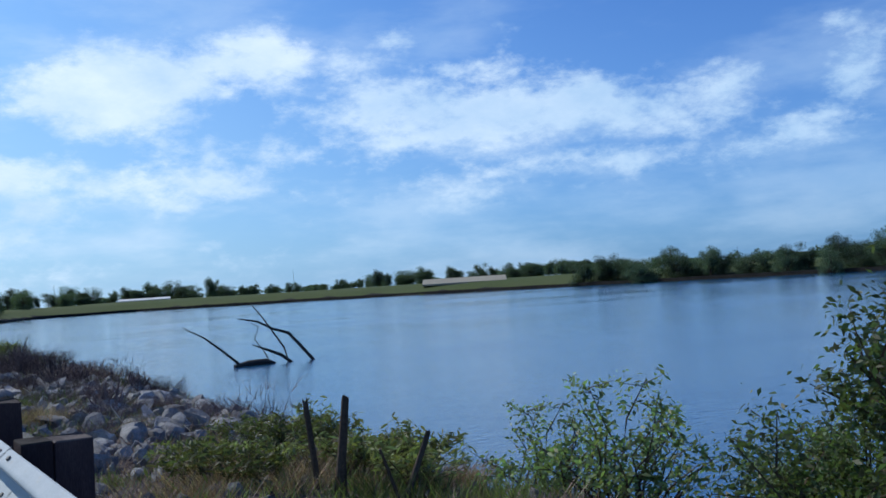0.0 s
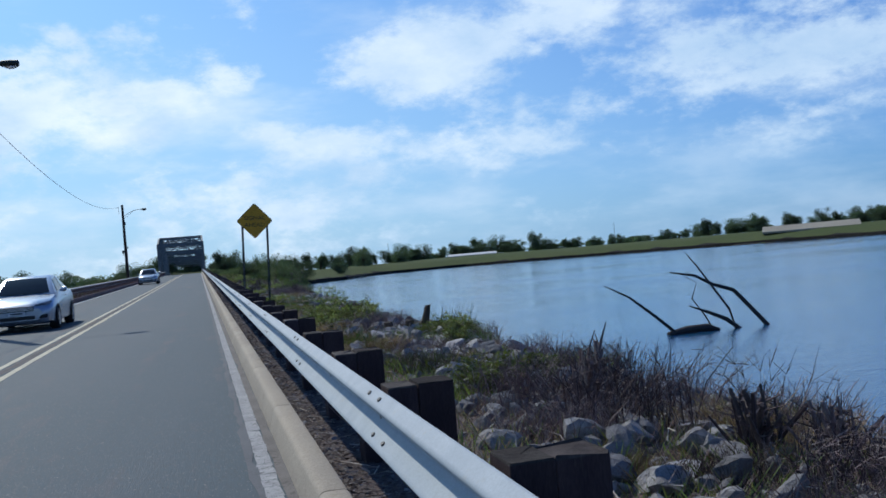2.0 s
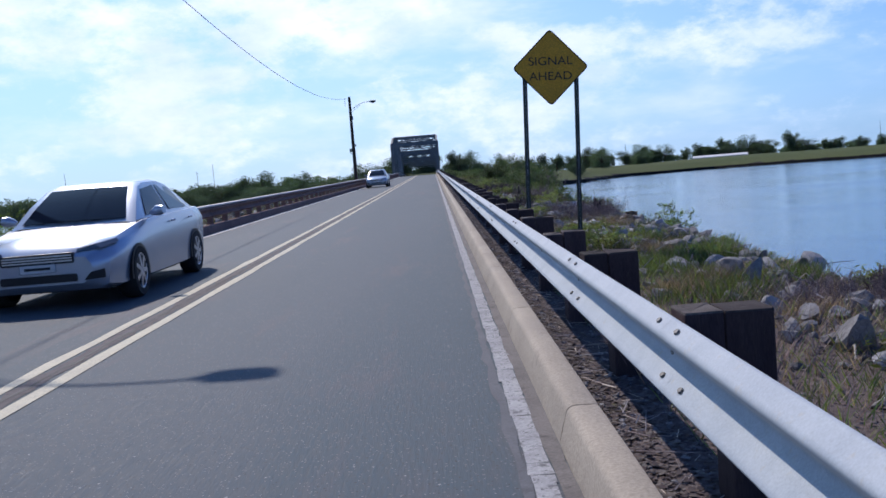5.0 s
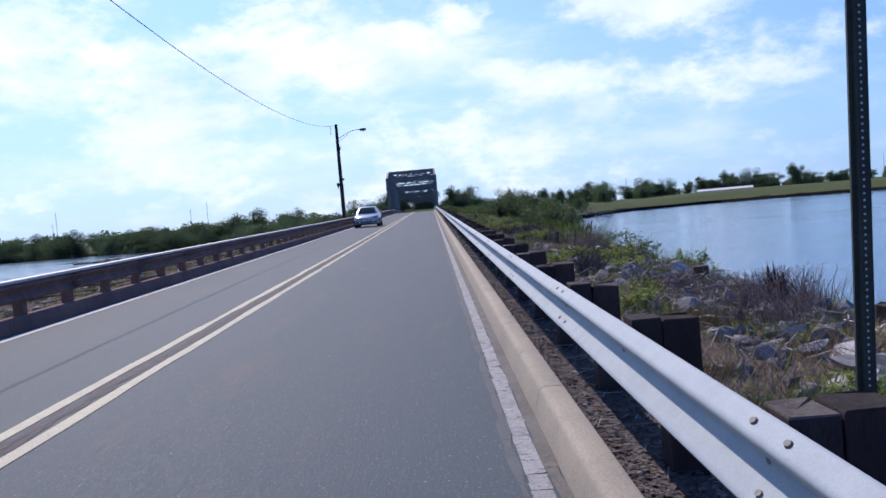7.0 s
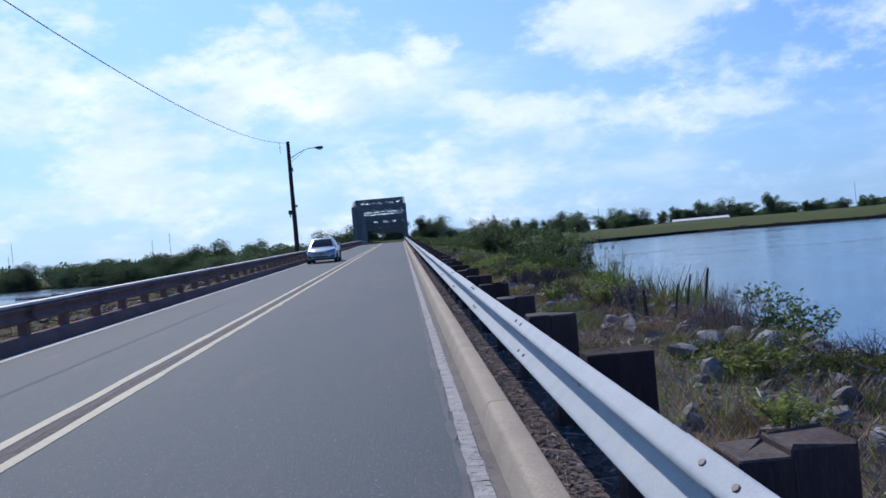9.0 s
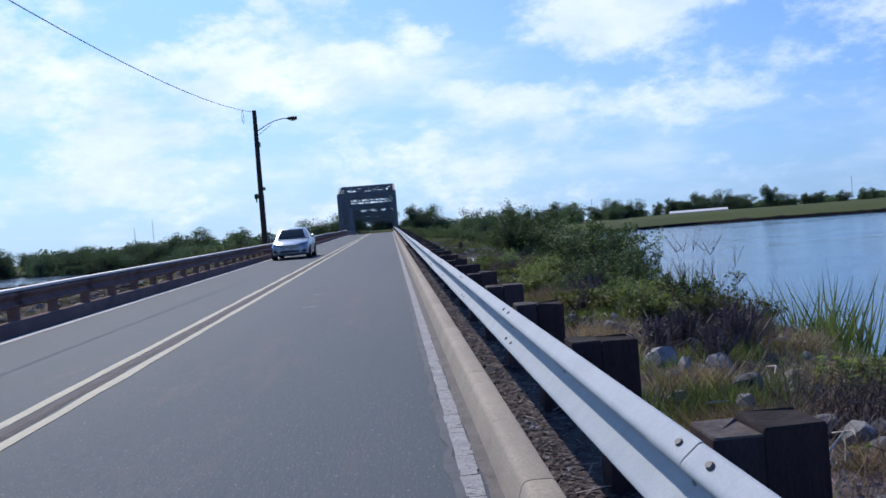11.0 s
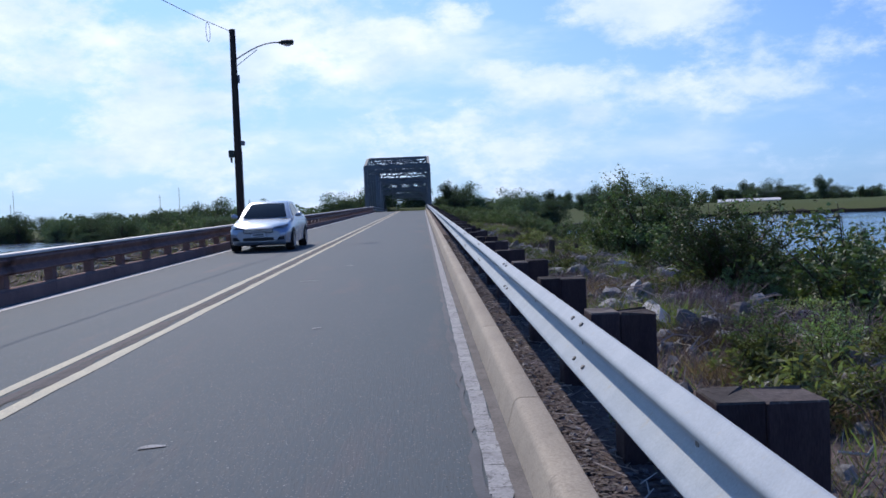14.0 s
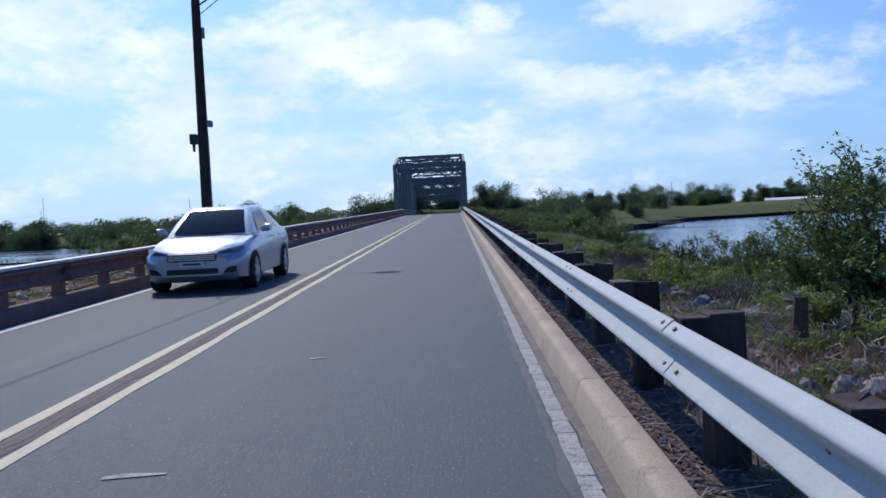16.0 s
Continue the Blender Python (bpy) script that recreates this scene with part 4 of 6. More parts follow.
            Geo().add(vs, [(j * m_ + i, ((j + 1) % 24) * m_ + i, ((j + 1) % 24) * m_ + i + 1, j * m_ + i + 1) for j in range(24) for i in range(m_ - 1)]).obj("tyre", TYRE, wheel, "black tyre", smooth=True)
            g = Geo()
            for j in range(7):
                b = 2 * math.pi * j / 7
                g.beam((s * .118, math.cos(b) * .03, math.sin(b) * .03), (s * .110, math.cos(b) * .215, math.sin(b) * .215), .05, .02, (1, 0, 0))
            ringp = [(s * .105, math.cos(b) * .215, math.sin(b) * .215) for b in [2 * math.pi * j / 24 for j in range(25)]]
            g.tube(ringp, .016, 6, cap=False)
            g.tube([(s * .10, 0, 0), (s * .125, 0, 0)], .04, 10)
            g.obj("rim", RIM, wheel, "spoked alloy rim")
            Geo().tube([(s * .02, 0, 0), (s * .05, 0, 0)], .20, 16).obj("brake_disc", CAR_DARK, wheel)
    for z0, z1, w, nm, lb in ((.545, .665, .42, "grille", "dark grille with chrome bars"), (.33, .42, .44, "air_intake", "black lower air intake")):
        y_ = .0 if nm == "grille" else -.005
        Geo().box(-w * k, w * k, y_ - .012, y_ + .10, z0, z1, bevel=.015).obj(nm, CAR_DARK, thing, lb)
    for z in (.575, .605, .635):
        Geo().box(-.40 * k, .40 * k, -.022, -.010, z - .008, z + .008).obj("chrome_bar", RIM, thing)
    Geo().box(-.20, .20, -.024, -.004, .455, .545, bevel=.008).obj("number_plate", SHED_W, thing, "pale number plate with a dark bar")
    Geo().box(-.15, .15, -.028, -.0245, .485, .515).obj("plate_bar", CAR_DARK, thing)
    Geo().box(-.7 * k, .7 * k, .5, 4.2, .17, .26).obj("underbody", CAR_DARK, thing)
    for s in (-1, 1):
        Geo().tube([(s * .25 - .3, 1.30, .955), (s * .25 + .2, 1.42, 1.06)], .008, 5).obj("wiper", CAR_DARK, thing)
    return thing


car(-4.95, 38.2, "silver-blue four-door saloon in the oncoming lane")
car(-4.98, 105.5, "pale silver four-door saloon in the oncoming lane beside a utility pole", 1.79)


# ---------------------------------------------------------------- plants and rocks
def gz(x, y):
    return float(ground_z(np.array([x]), np.array([y]))[0])


def rock_mesh(seed):
    """An angular broken stone, about one metre across."""
    r = np.random.default_rng(seed)
    bm = bmesh.new()
    bmesh.ops.create_icosphere(bm, subdivisions=3, radius=.66)
    planes = [(unit(r.normal(size=3)), r.uniform(.16, .36)) for _ in range(11)]
    sc = (r.uniform(.85, 1.35), r.uniform(.7, 1.05), r.uniform(.5, .8))
    for v in bm.verts:
        p = np.array(v.co)
        for nrm, d in planes:
            t = p @ nrm - d
            if t > 0:
                p = p - nrm * t
        p = p + r.normal(0, .006, 3)
        v.co = (p[0] * sc[0], p[1] * sc[1], p[2] * sc[2])
    me = bpy.data.meshes.new("rock")
    bm.to_mesh(me)
    bm.free()
    me.materials.append(ROCK)
    return me


rocks = [rock_mesh(40 + i) for i in range(14)]
r = np.random.default_rng(21)
spots = []
# clusters along the crest of the bank: centre y, half length, x range, count, size
for cyy, hl, x0, x1, cnt, s0, s1 in ((10.5, 3.5, 1.3, 4.5, 420, .09, .24), (17.5, 4.0, 1.4, 4.6, 460, .09, .26), (27, 5, 1.6, 4.6, 300, .09, .26), (45, 8, 1.8, 4.6, 320, .09, .26), (9.6, 2.2, 1.5, 4.4, 170, .14, .44), (13.6, 2.0, 1.6, 4.6, 240, .15, .50), (17.4, 1.6, 1.8, 4.6, 120, .15, .44), (20.0, 1.6, 2.0, 4.7, 110, .15, .44), (23.4, 2.0, 2.0, 4.5, 80, .14, .38),
                                     (26.8, 2.2, 1.8, 4.7, 170, .15, .48), (32.5, 3.0, 2.0, 4.7, 120, .15, .46), (38.5, 2.5, 2.2, 4.7, 80, .15, .42), (42.8, 3.2, 2.0, 4.7, 190, .15, .44), (51.0, 4.5, 2.0, 4.7, 190, .15, .44),
                                     (58.5, 2.5, 1.9, 4.0, 50, .14, .38), (64, 3.5, 1.8, 4.0, 50, .14, .34), (71, 4, 1.7, 3.9, 50, .12, .32), (79, 4, 1.7, 3.9, 80, .12, .34), (86.5, 3, 1.7, 3.9, 90, .12, .34), (92, 3.5, 1.7, 3.9, 100, .12, .38), (99, 4, 1.7, 3.8, 100, .13, .40), (108, 5, 1.5, 3.5, 60, .14, .36)):
    for _ in range(cnt):
        spots.append((r.uniform(x0, x1), cyy + r.uniform(-hl, hl), s0 + (s1 - s0) * r.random() ** 1.8))
spots += [(1.96, 87.2, .48), (2.3, 22.9, .50), (2.1, 21.8, .50), (2.75, 23.2, .46), (2.6, 42.9, .50), (2.45, 41.5, .46), (2.9, 24.0, .44), (3.0, 22.6, .46), (2.5, 52.4, .42), (2.35, 90.1, .44), (2.0, 89.9, .40)]
spots.sort(key=lambda p: -p[2])
for x, y, s in spots[:290]:
    ob = new("rock", rocks[r.integers(14)])
    ob.matrix_world = pose(x, y, gz(x, y) + s * .06, *r.uniform(-22, 22, 2), r.uniform(0, 360)) @ Matrix.Diagonal((s, s, s, 1))
    tagged(ob, "grey angular riprap stone lying on the bank", "rock", group="riprap stones")


def chip_shape(seed):
    """A small broken stone of few faces."""
    r = np.random.default_rng(seed)
    bm = bmesh.new()
    bmesh.ops.create_icosphere(bm, subdivisions=1 if seed > 200 else 2, radius=.62)
    planes = [(unit(r.normal(size=3)), r.uniform(.22, .42)) for _ in range(9)]
    pts = np.array([v.co for v in bm.verts])
    for nrm, d in planes:
        t = np.maximum(pts @ nrm - d, 0)
        pts = pts - t[:, None] * nrm
    tri = np.array([[v.index for v in f.verts] for f in bm.faces])
    bm.free()
    return pts * (r.uniform(.9, 1.3), r.uniform(.7, 1.1), r.uniform(.5, .85)), tri


def strew(name, places, shapes, label):
    """Many loose stones joined into one mesh."""
    vs, fs, o = [], [], 0
    for x, y, s in places:
        p, t = shapes[r.integers(len(shapes))]
        m = np.array(pose(0, 0, 0, *r.uniform(-40, 40, 2), r.uniform(0, 360)).to_3x3())
        vs.append(p @ m.T * s + (x, y, gz(x, y) + s * .12))
        fs.append(t + o)
        o += len(p)
    me = bpy.data.meshes.new(name)
    me.from_pydata(np.concatenate(vs).tolist(), [], np.concatenate(fs).tolist())
    me.materials.append(ROCK)
    tagged(new(name, me), label, "rubble", kind="stuff")


stones, chips = [chip_shape(150 + i) for i in range(10)], [chip_shape(250 + i) for i in range(10)]
strew("riprap", spots[290:], stones, "smaller grey riprap stones heaped over the bank")
strew("rubble", [(r.uniform(1.0, 4.5), r.uniform(4, 125), .05 + .15 * r.random() ** 2) for _ in range(4200)] + [(r.uniform(4.4, 7), r.uniform(0, 125), r.uniform(.15, .5)) for _ in range(1200)],
      chips, "small grey rubble and gravel over the bank")
# driftwood and rubble lying beyond the other rail
strew("rubble", [(r.uniform(-9.6, -6.95), r.uniform(24, 140), r.uniform(.06, .26)) for _ in range(900)], chips, "small stones lying beyond the far guardrail")
g = Geo()
for _ in range(700):
    y, x, l, a = r.uniform(24, 140), r.uniform(-9.4, -6.95), r.uniform(.2, .9), r.uniform(0, 6.28)
    z = gz(x, y) + r.uniform(.02, .12)
    g.tube([(x, y, z), (x + math.cos(a) * l, y + math.sin(a) * l, z + r.normal(0, .07))], [r.uniform(.008, .022), .006], 4)
tagged(g.obj("driftwood", BARK), "broken sticks and driftwood beyond the far guardrail", "driftwood", kind="stuff")

g = Geo()
for cyy, hl, cnt in ((12, 5, 120), (25, 6, 160), (40, 8, 150), (50, 6, 640), (62, 6, 160), (76, 8, 220), (88, 5, 320), (97, 6, 700), (110, 6, 160)):
    for _ in range(cnt):
        y, x, l, a, w = cyy + r.normal(0, hl * .5), r.uniform(1.4, 4.4), .06 + .34 * r.random() ** 2, r.uniform(0, 6.28), r.uniform(.003, .009)
        z = gz(x, y) + r.uniform(.02, .14)
        b = (x + math.cos(a) * l * .5 + r.normal(0, .04), y + math.sin(a) * l * .5 + r.normal(0, .04), z + r.uniform(-.02, .10))
        g.tube([(x, y, z), b, (x + math.cos(a) * l, y + math.sin(a) * l, z + r.normal(0, .06))], [w, w * .9, w * .5], 4)
tagged(g.obj("driftwood", PALE_WOOD), "bleached sticks and splinters strewn over the bank", "driftwood", kind="stuff")

# matted grass over the verge
for nm, mt, cnt, hgt, wd in (("verge_grass", STRAW, 200000, .12, .006), ("verge_grass", GRASS, 190000, .14, .008), ("verge_stalks", BRUSH, 130000, .17, .006)):
    y = r.uniform(3, 125, cnt)
    x = .72 + 3.7 * r.random(cnt) ** .9
    keep = wave(x, y, 1.1, 3.0 if mt is GRASS else 7.0) + r.normal(0, .35, cnt) > -.1
    x, y = x[keep], y[keep]
    far = r.random(len(x)) < .22
    x = np.where(far, r.uniform(-9.9, -6.85, len(x)), x)
    tagged(new(nm, quads(nm, blades(r, np.stack([x, y, ground_z(x, y) - .01], 1), hgt, wd, .8), mt)), "short matted grass and stalks over the verge", "grass", kind="stuff")



# rougher growth along the stretch before the bridge
for nm, mt, cnt in (("verge_grass", GRASS, 34000), ("verge_stalks", BRUSH, 26000)):
    y, x = r.uniform(124, 204, cnt), .75 + 5.5 * r.random(cnt)
    tagged(new(nm, quads(nm, blades(r, np.stack([x, y, ground_z(x, y) - .02], 1), .26, .028, .7), mt)), "rough grass and dead stalks along the causeway", "grass", kind="stuff")


def flat_leaves(r, c, size):
    """Fallen leaves lying nearly flat."""
    n = len(c)
    a = r.uniform(0, 2 * np.pi, n)
    L, k = size * r.uniform(.5, 1.3, (n, 1)), r.uniform(.35, .8, (n, 1))
    d = np.stack([np.cos(a), np.sin(a), r.normal(0, .12, n)], 1) * L * .5
    s = np.stack([-np.sin(a), np.cos(a), r.normal(0, .12, n)], 1) * L * .5 * k
    return np.stack([c - d, c + s, c + d, c - s], 1)


# debris strip between kerb and rail, and under it
n = 210000
y = r.uniform(0, 112, n)
x = .37 + np.abs(r.normal(0, .30, n))
x = np.where(r.random(n) < .22, r.uniform(-9.6, -6.75, n), x)
x = np.where(r.random(n) < .40, r.uniform(.9, 4.5, n), x)
c = np.stack([x, y, ground_z(x, y) + .010 + r.uniform(0, .012, n)], 1)
strew("gravel", [(.355 + abs(r.normal(0, .26)), r.uniform(1, 108), .014 + .045 * r.random() ** 2.5) for _ in range(11000)], chips, "grey gravel and grit lying between kerb and guardrail")
g = Geo()
for _ in range(2600):
    x, y, l, a, w = .36 + abs(r.normal(0, .28)), r.uniform(1, 108), .05 + .22 * r.random() ** 2, r.uniform(0, 6.28), r.uniform(.002, .005)
    z = gz(x, y) + .012 + r.uniform(0, .02)
    g.tube([(x, y, z), (x + math.cos(a) * l, y + math.sin(a) * l, z + r.normal(0, .02))], [w, w * .6], 3, cap=False)
tagged(g.obj("twigs", PALE_WOOD), "broken twigs and straw under the guardrail", "litter", kind="stuff")
tagged(new("litter", quads("litter", flat_leaves(r, c, .040), LITTER)), "dry leaves and gravel lying under the guardrail", "litter", kind="stuff")


def brush_mesh(seed, n, h, spread):
    """A clump of dead upright stems with side twigs."""
    r = np.random.default_rng(seed)
    g, gt = Geo(), Geo()
    for _ in range(n):
        a, d = r.uniform(0, 6.283), spread * r.random() ** .6
        bx, by = math.cos(a) * d, math.sin(a) * d
        hh = h * r.uniform(.35, 1.1)
        lx, ly = r.normal(0, .42, 2) * hh
        w = r.uniform(.003, .0065)
        p0, p1, p2 = (bx, by, -.08), (bx + lx * .4, by + ly * .4, hh * .55), (bx + lx, by + ly, hh)
        g.tube([p0, p1, p2], [w, w * .8, w * .3], 3, cap=False)
        for _ in range(r.integers(2, 7)):
            t = r.uniform(.25, .95)
            q = Vector(p0).lerp(Vector(p2), t)
            e = q + Vector((*r.normal(0, .17, 2), r.uniform(-.02, .20))) * hh
            gt.tube([q, e], [w * .5, w * .2], 3, cap=False)
    return g.mesh("stem", BRUSH), gt.mesh("twig", BRUSH)


brushes = [brush_mesh(60 + i, (260, 200, 300, 140)[i], (.50, .60, .40, .72)[i], (.55, .6, .7, .45)[i]) for i in range(4)]
for x, y, k, s in ((3.5, 13.2, 0, .75), (3.0, 11.6, 2, .6), (2.5, 17.6, 1, 1.15), (2.9, 18.6, 0, 1.1), (3.4, 17.2, 2, 1.0), (3.9, 14.2, 0, .85), (4.3, 14.9, 1, .8), (3.2, 20.6, 2, .9),
                   (3.5, 22.4, 0, .9), (2.9, 14.4, 2, .7), (4.2, 11.4, 3, .8), (4.4, 17.6, 1, .85), (2.6, 24.2, 2, .65), (4.2, 26.8, 1, .7), (4.6, 10.0, 2, .6), (2.3, 16.0, 2, .55),
                   (4.1, 31.0, 2, .7), (3.9, 35.5, 0, .7), (4.2, 46.5, 2, .7), (3.1, 47.6, 0, .85), (2.6, 46.6, 2, .75), (3.5, 49.0, 1, .8), (2.9, 55.0, 2, .6), (3.3, 60.5, 1, .75), (2.4, 75.5, 2, .7),
                   (2.9, 77.2, 0, .65), (2.6, 73.6, 2, .6), (3.3, 71.5, 0, .7), (3.4, 80, 2, .6), (2.9, 93, 2, .55), (2.2, 95.2, 0, .5), (3.8, 97, 2, .7), (3.1, 103, 2, .6), (2.9, 110, 2, .7), (3.5, 65.5, 0, .7), (2.2, 62.0, 2, .5),
                   (2.3, 11.0, 2, .8), (2.0, 12.4, 2, .7), (3.3, 10.4, 2, .8), (2.6, 12.9, 0, .75), (2.1, 14.6, 2, .8), (2.9, 15.6, 0, .9), (3.4, 15.4, 2, .9), (2.2, 19.0, 0, 1.0), (1.9, 17.4, 2, .8), (3.8, 19.4, 0, 1.0), (3.6, 21.0, 2, .9), (2.0, 21.8, 2, .7),
                   (1.8, 9.4, 2, .6), (4.4, 12.6, 2, .9), (4.5, 16.2, 0, .9), (2.8, 28.8, 2, .8), (3.5, 25.4, 2, .9), (3.8, 33.5, 2, .8), (2.9, 35.0, 2, .7), (2.5, 49.8, 2, .7), (3.9, 52.6, 2, .8), (3.2, 57.0, 2, .8), (2.7, 63.6, 2, .8), (2.3, 66.2, 2, .7),
                   (2.6, 69.4, 2, .8), (3.6, 74, 2, .8), (1.9, 78.6, 2, .6), (2.4, 82.4, 2, .8), (2.1, 85.6, 2, .6), (3.2, 86.4, 2, .8), (2.7, 88.4, 2, .8), (3.6, 90.6, 2, .8), (1.8, 92.0, 2, .5), (2.6, 100.8, 2, .8), (2.0, 105, 2, .6), (2.6, 107, 2, .8)):
    if y < 26:
        s *= .82
    elif x > 3.3:
        s *= .75
    ob = tagged(empty("dead_brush", pose(x, y, gz(x, y), 0, 0, (x * 97 + y * 31) % 360) @ Matrix.Diagonal((s, s, s, 1))), "clump of dead brown brush stems on the bank", "brush", group="dead brush clumps")
    tagged(share("stem", brushes[k][0], ob), kind="stuff")
    tagged(share("twig", brushes[k][1], ob), kind="stuff")


def stub_mesh(seed, n, h):
    """Thick cut-back dead stems rising from one root, with short forks."""
    r = np.random.default_rng(seed)
    g, gt = Geo(), Geo()
    for _ in range(n):
        a, d = r.uniform(0, 6.283), .16 * r.random()
        lean, hh, w = r.normal(0, .30), h * r.uniform(.35, 1.0), r.uniform(.013, .030)
        p0 = Vector((math.cos(a) * d, math.sin(a) * d, -.08))
        p1 = p0 + Vector((math.cos(a) * lean * .4, math.sin(a) * lean * .4, .5)) * hh
        p2 = p1 + Vector((math.cos(a) * lean * .6 + r.normal(0, .1), math.sin(a) * lean * .6 + r.normal(0, .1), .5)) * hh
        g.tube([p0, p1, p2], [w, w * .85, w * .5], 5)
        for _ in range(4):
            q = p1.lerp(p2, r.uniform(-.3, 1))
            gt.tube([q, q + Vector((*r.normal(0, .16, 2), r.uniform(.06, .26))) * hh], [w * .4, w * .15], 3, cap=False)
    return g.mesh("stem", SNAG_DRY), gt.mesh("twig", SNAG_DRY)


stubs = [stub_mesh(300, 30, .66), stub_mesh(301, 40, .54)]
for x, y, k, s in ((2.55, 18.4, 0, 1.05), (2.75, 18.7, 1, .9), (2.9, 16.6, 1, .95), (3.15, 16.2, 1, .85), (2.5, 11.7, 1, .8), (3.3, 13.4, 0, .7), (3.7, 14.6, 1, .75), (2.2, 26.4, 1, .6), (3.4, 35.2, 1, .7), (3.1, 47.8, 0, .8), (2.7, 62.4, 0, .75), (1.75, 52.2, 0, .68), (2.05, 52.5, 1, .75), (1.95, 69.2, 1, .75), (2.3, 69.6, 1, .8), (2.6, 69.0, 1, .85), (2.9, 69.9, 1, .85), (2.2, 68.4, 1, .7), (2.05, 73.0, 1, .6), (2.3, 73.6, 1, .7), (2.6, 47.2, 1, .5),
                   (2.5, 74.6, 1, .9), (2.9, 75.8, 1, .85), (2.6, 76.6, 1, .7), (3.0, 87.2, 1, .6), (2.9, 97.8, 0, .7)):
    ob = tagged(empty("dead_shrub", pose(x, y, gz(x, y), 0, 0, (x * 61 + y * 43) % 360) @ Matrix.Diagonal((s, s, s, 1))), "dead dark shrub of thick cut-back stems among stones", "shrub", group="dead shrubs on the bank")
    tagged(share("stem", stubs[k][0], ob), kind="stuff")
    tagged(share("twig", stubs[k][1], ob), kind="stuff")


def tuft_mesh(seed, n, h, w, spread, mat, name, lean=.45):
    r = np.random.default_rng(seed)
    a, d = r.uniform(0, 6.283, n), spread * r.random(n) ** .7
    base = np.stack([np.cos(a) * d, np.sin(a) * d, np.full(n, -.03)], 1)
    return quads(name, blades(r, base, h, w, lean), mat)


dry = [tuft_mesh(80 + i, 700, .26, .0055, .42, STRAW, "dry_tuft", .9) for i in range(3)]
tall = [tuft_mesh(90 + i, 240, .72, .017, .40, GRASS, "reed_tuft", .42) for i in range(3)]
soft = [tuft_mesh(95 + i, 520, .25, .010, .50, GRASS, "grass_tuft", .6) for i in range(3)]


def plant(mesh, name, x, y, s, label, cat, grp):
    ob = new(name, mesh)
    ob.matrix_world = pose(x, y, gz(x, y) - .02, 0, 0, (x * 131 + y * 57) % 360) @ Matrix.Diagonal((s, s, s, 1))
    return tagged(ob, label, cat, grp)


r = np.random.default_rng(31)
for i in range(190):
    y = r.uniform(5, 122)
    x = r.uniform(1.1, 4.2)
    plant(dry[i % 3], "dry_grass", x, y, r.uniform(.35, .75), "tuft of dry tan grass on the verge", "grass", "dry grass tufts")
for x, y, s in ((3.3, 16.6, 1.1), (3.6, 17.2, 1.0), (3.1, 17.4, 1.0), (3.8, 16.4, .9), (2.6, 44.5, 1.0), (2.9, 45.0, 1.0), (1.6, 66, .8), (1.8, 67.6, .8), (2.4, 84, .8), (2.0, 85.5, .8), (2.8, 86.5, .8), (1.5, 25.2, .8), (1.9, 25.8, .9), (1.6, 26.6, .8), (2.1, 26.9, .8), (1.5, 27.6, .9), (1.9, 28.4, .8), (1.4, 24.4, .8), (2.2, 24.8, .8), (1.7, 29.3, .8), (3.8, 5.4, .9), (4.2, 5.9, .8), (3.9, 4.6, .9), (4.4, 6.9, .8), (3.4, 5.9, .8), (4.6, 5.2, .9)):
    plant(dry[int(y) % 3], "dry_grass", x, y, s, "large tuft of bleached dry grass", "grass", "dry grass tufts")
for i in range(120):
    y = r.uniform(4, 122)
    x = 1.3 + 3.2 * r.random()
    plant(soft[i % 3], "green_grass", x, y, r.uniform(.45, 1.0), "low tuft of green grass among stones", "grass", "green grass tufts")
for x, y, s in ((3.0, 24.3, .8), (3.2, 24.9, 1.0), (3.4, 25.4, .9), (3.3, 26.0, 1.0), (3.6, 26.5, 1.1), (3.5, 27.2, 1.0), (3.7, 25.9, .9), (3.2, 25.6, .8), (3.8, 27.9, 1.0), (3.1, 26.6, .9)):
    plant(soft[int(y * 10) % 3], "green_grass", x, y, s, "thick clump of tall green grass on the crest", "grass", "green grass tufts")
for x, y in ((1.8, 43.0), (2.1, 43.4), (1.6, 42.6), (1.9, 40.4), (2.3, 41.0), (2.7, 40.2), (2.1, 42.0), (2.6, 41.8), (3.0, 41.2), (1.6, 41.2), (2.0, 37.6), (2.4, 38.4), (1.6, 38.8), (2.8, 38.9), (3.2, 39.8)):
    plant(soft[int(x * 10) % 3], "green_grass", x, y, .85, "fresh green grass patch beside the sign posts", "grass", "green grass tufts")
for i in range(90):
    y, x = r.uniform(58, 86), r.uniform(1.3, 4.4)
    mesh, nm, lb, cat, grp = (soft[i % 3], "green_grass", "low tuft of green grass among stones", "grass", "green grass tufts") if i % 3 == 0 else (dry[i % 3], "dry_grass", "tuft of dry tan grass on the verge", "grass", "dry grass tufts")
    plant(mesh, nm, x, y, r.uniform(.45, .85), lb, cat, grp)
for i in range(34):
    y = r.uniform(24, 120)
    x = r.uniform(4.3, 5.6)
    plant(tall[i % 3], "reed", x, y, r.uniform(.55, 1.1), "tall green reeds at the water's edge", "reeds", "reeds on the shore")
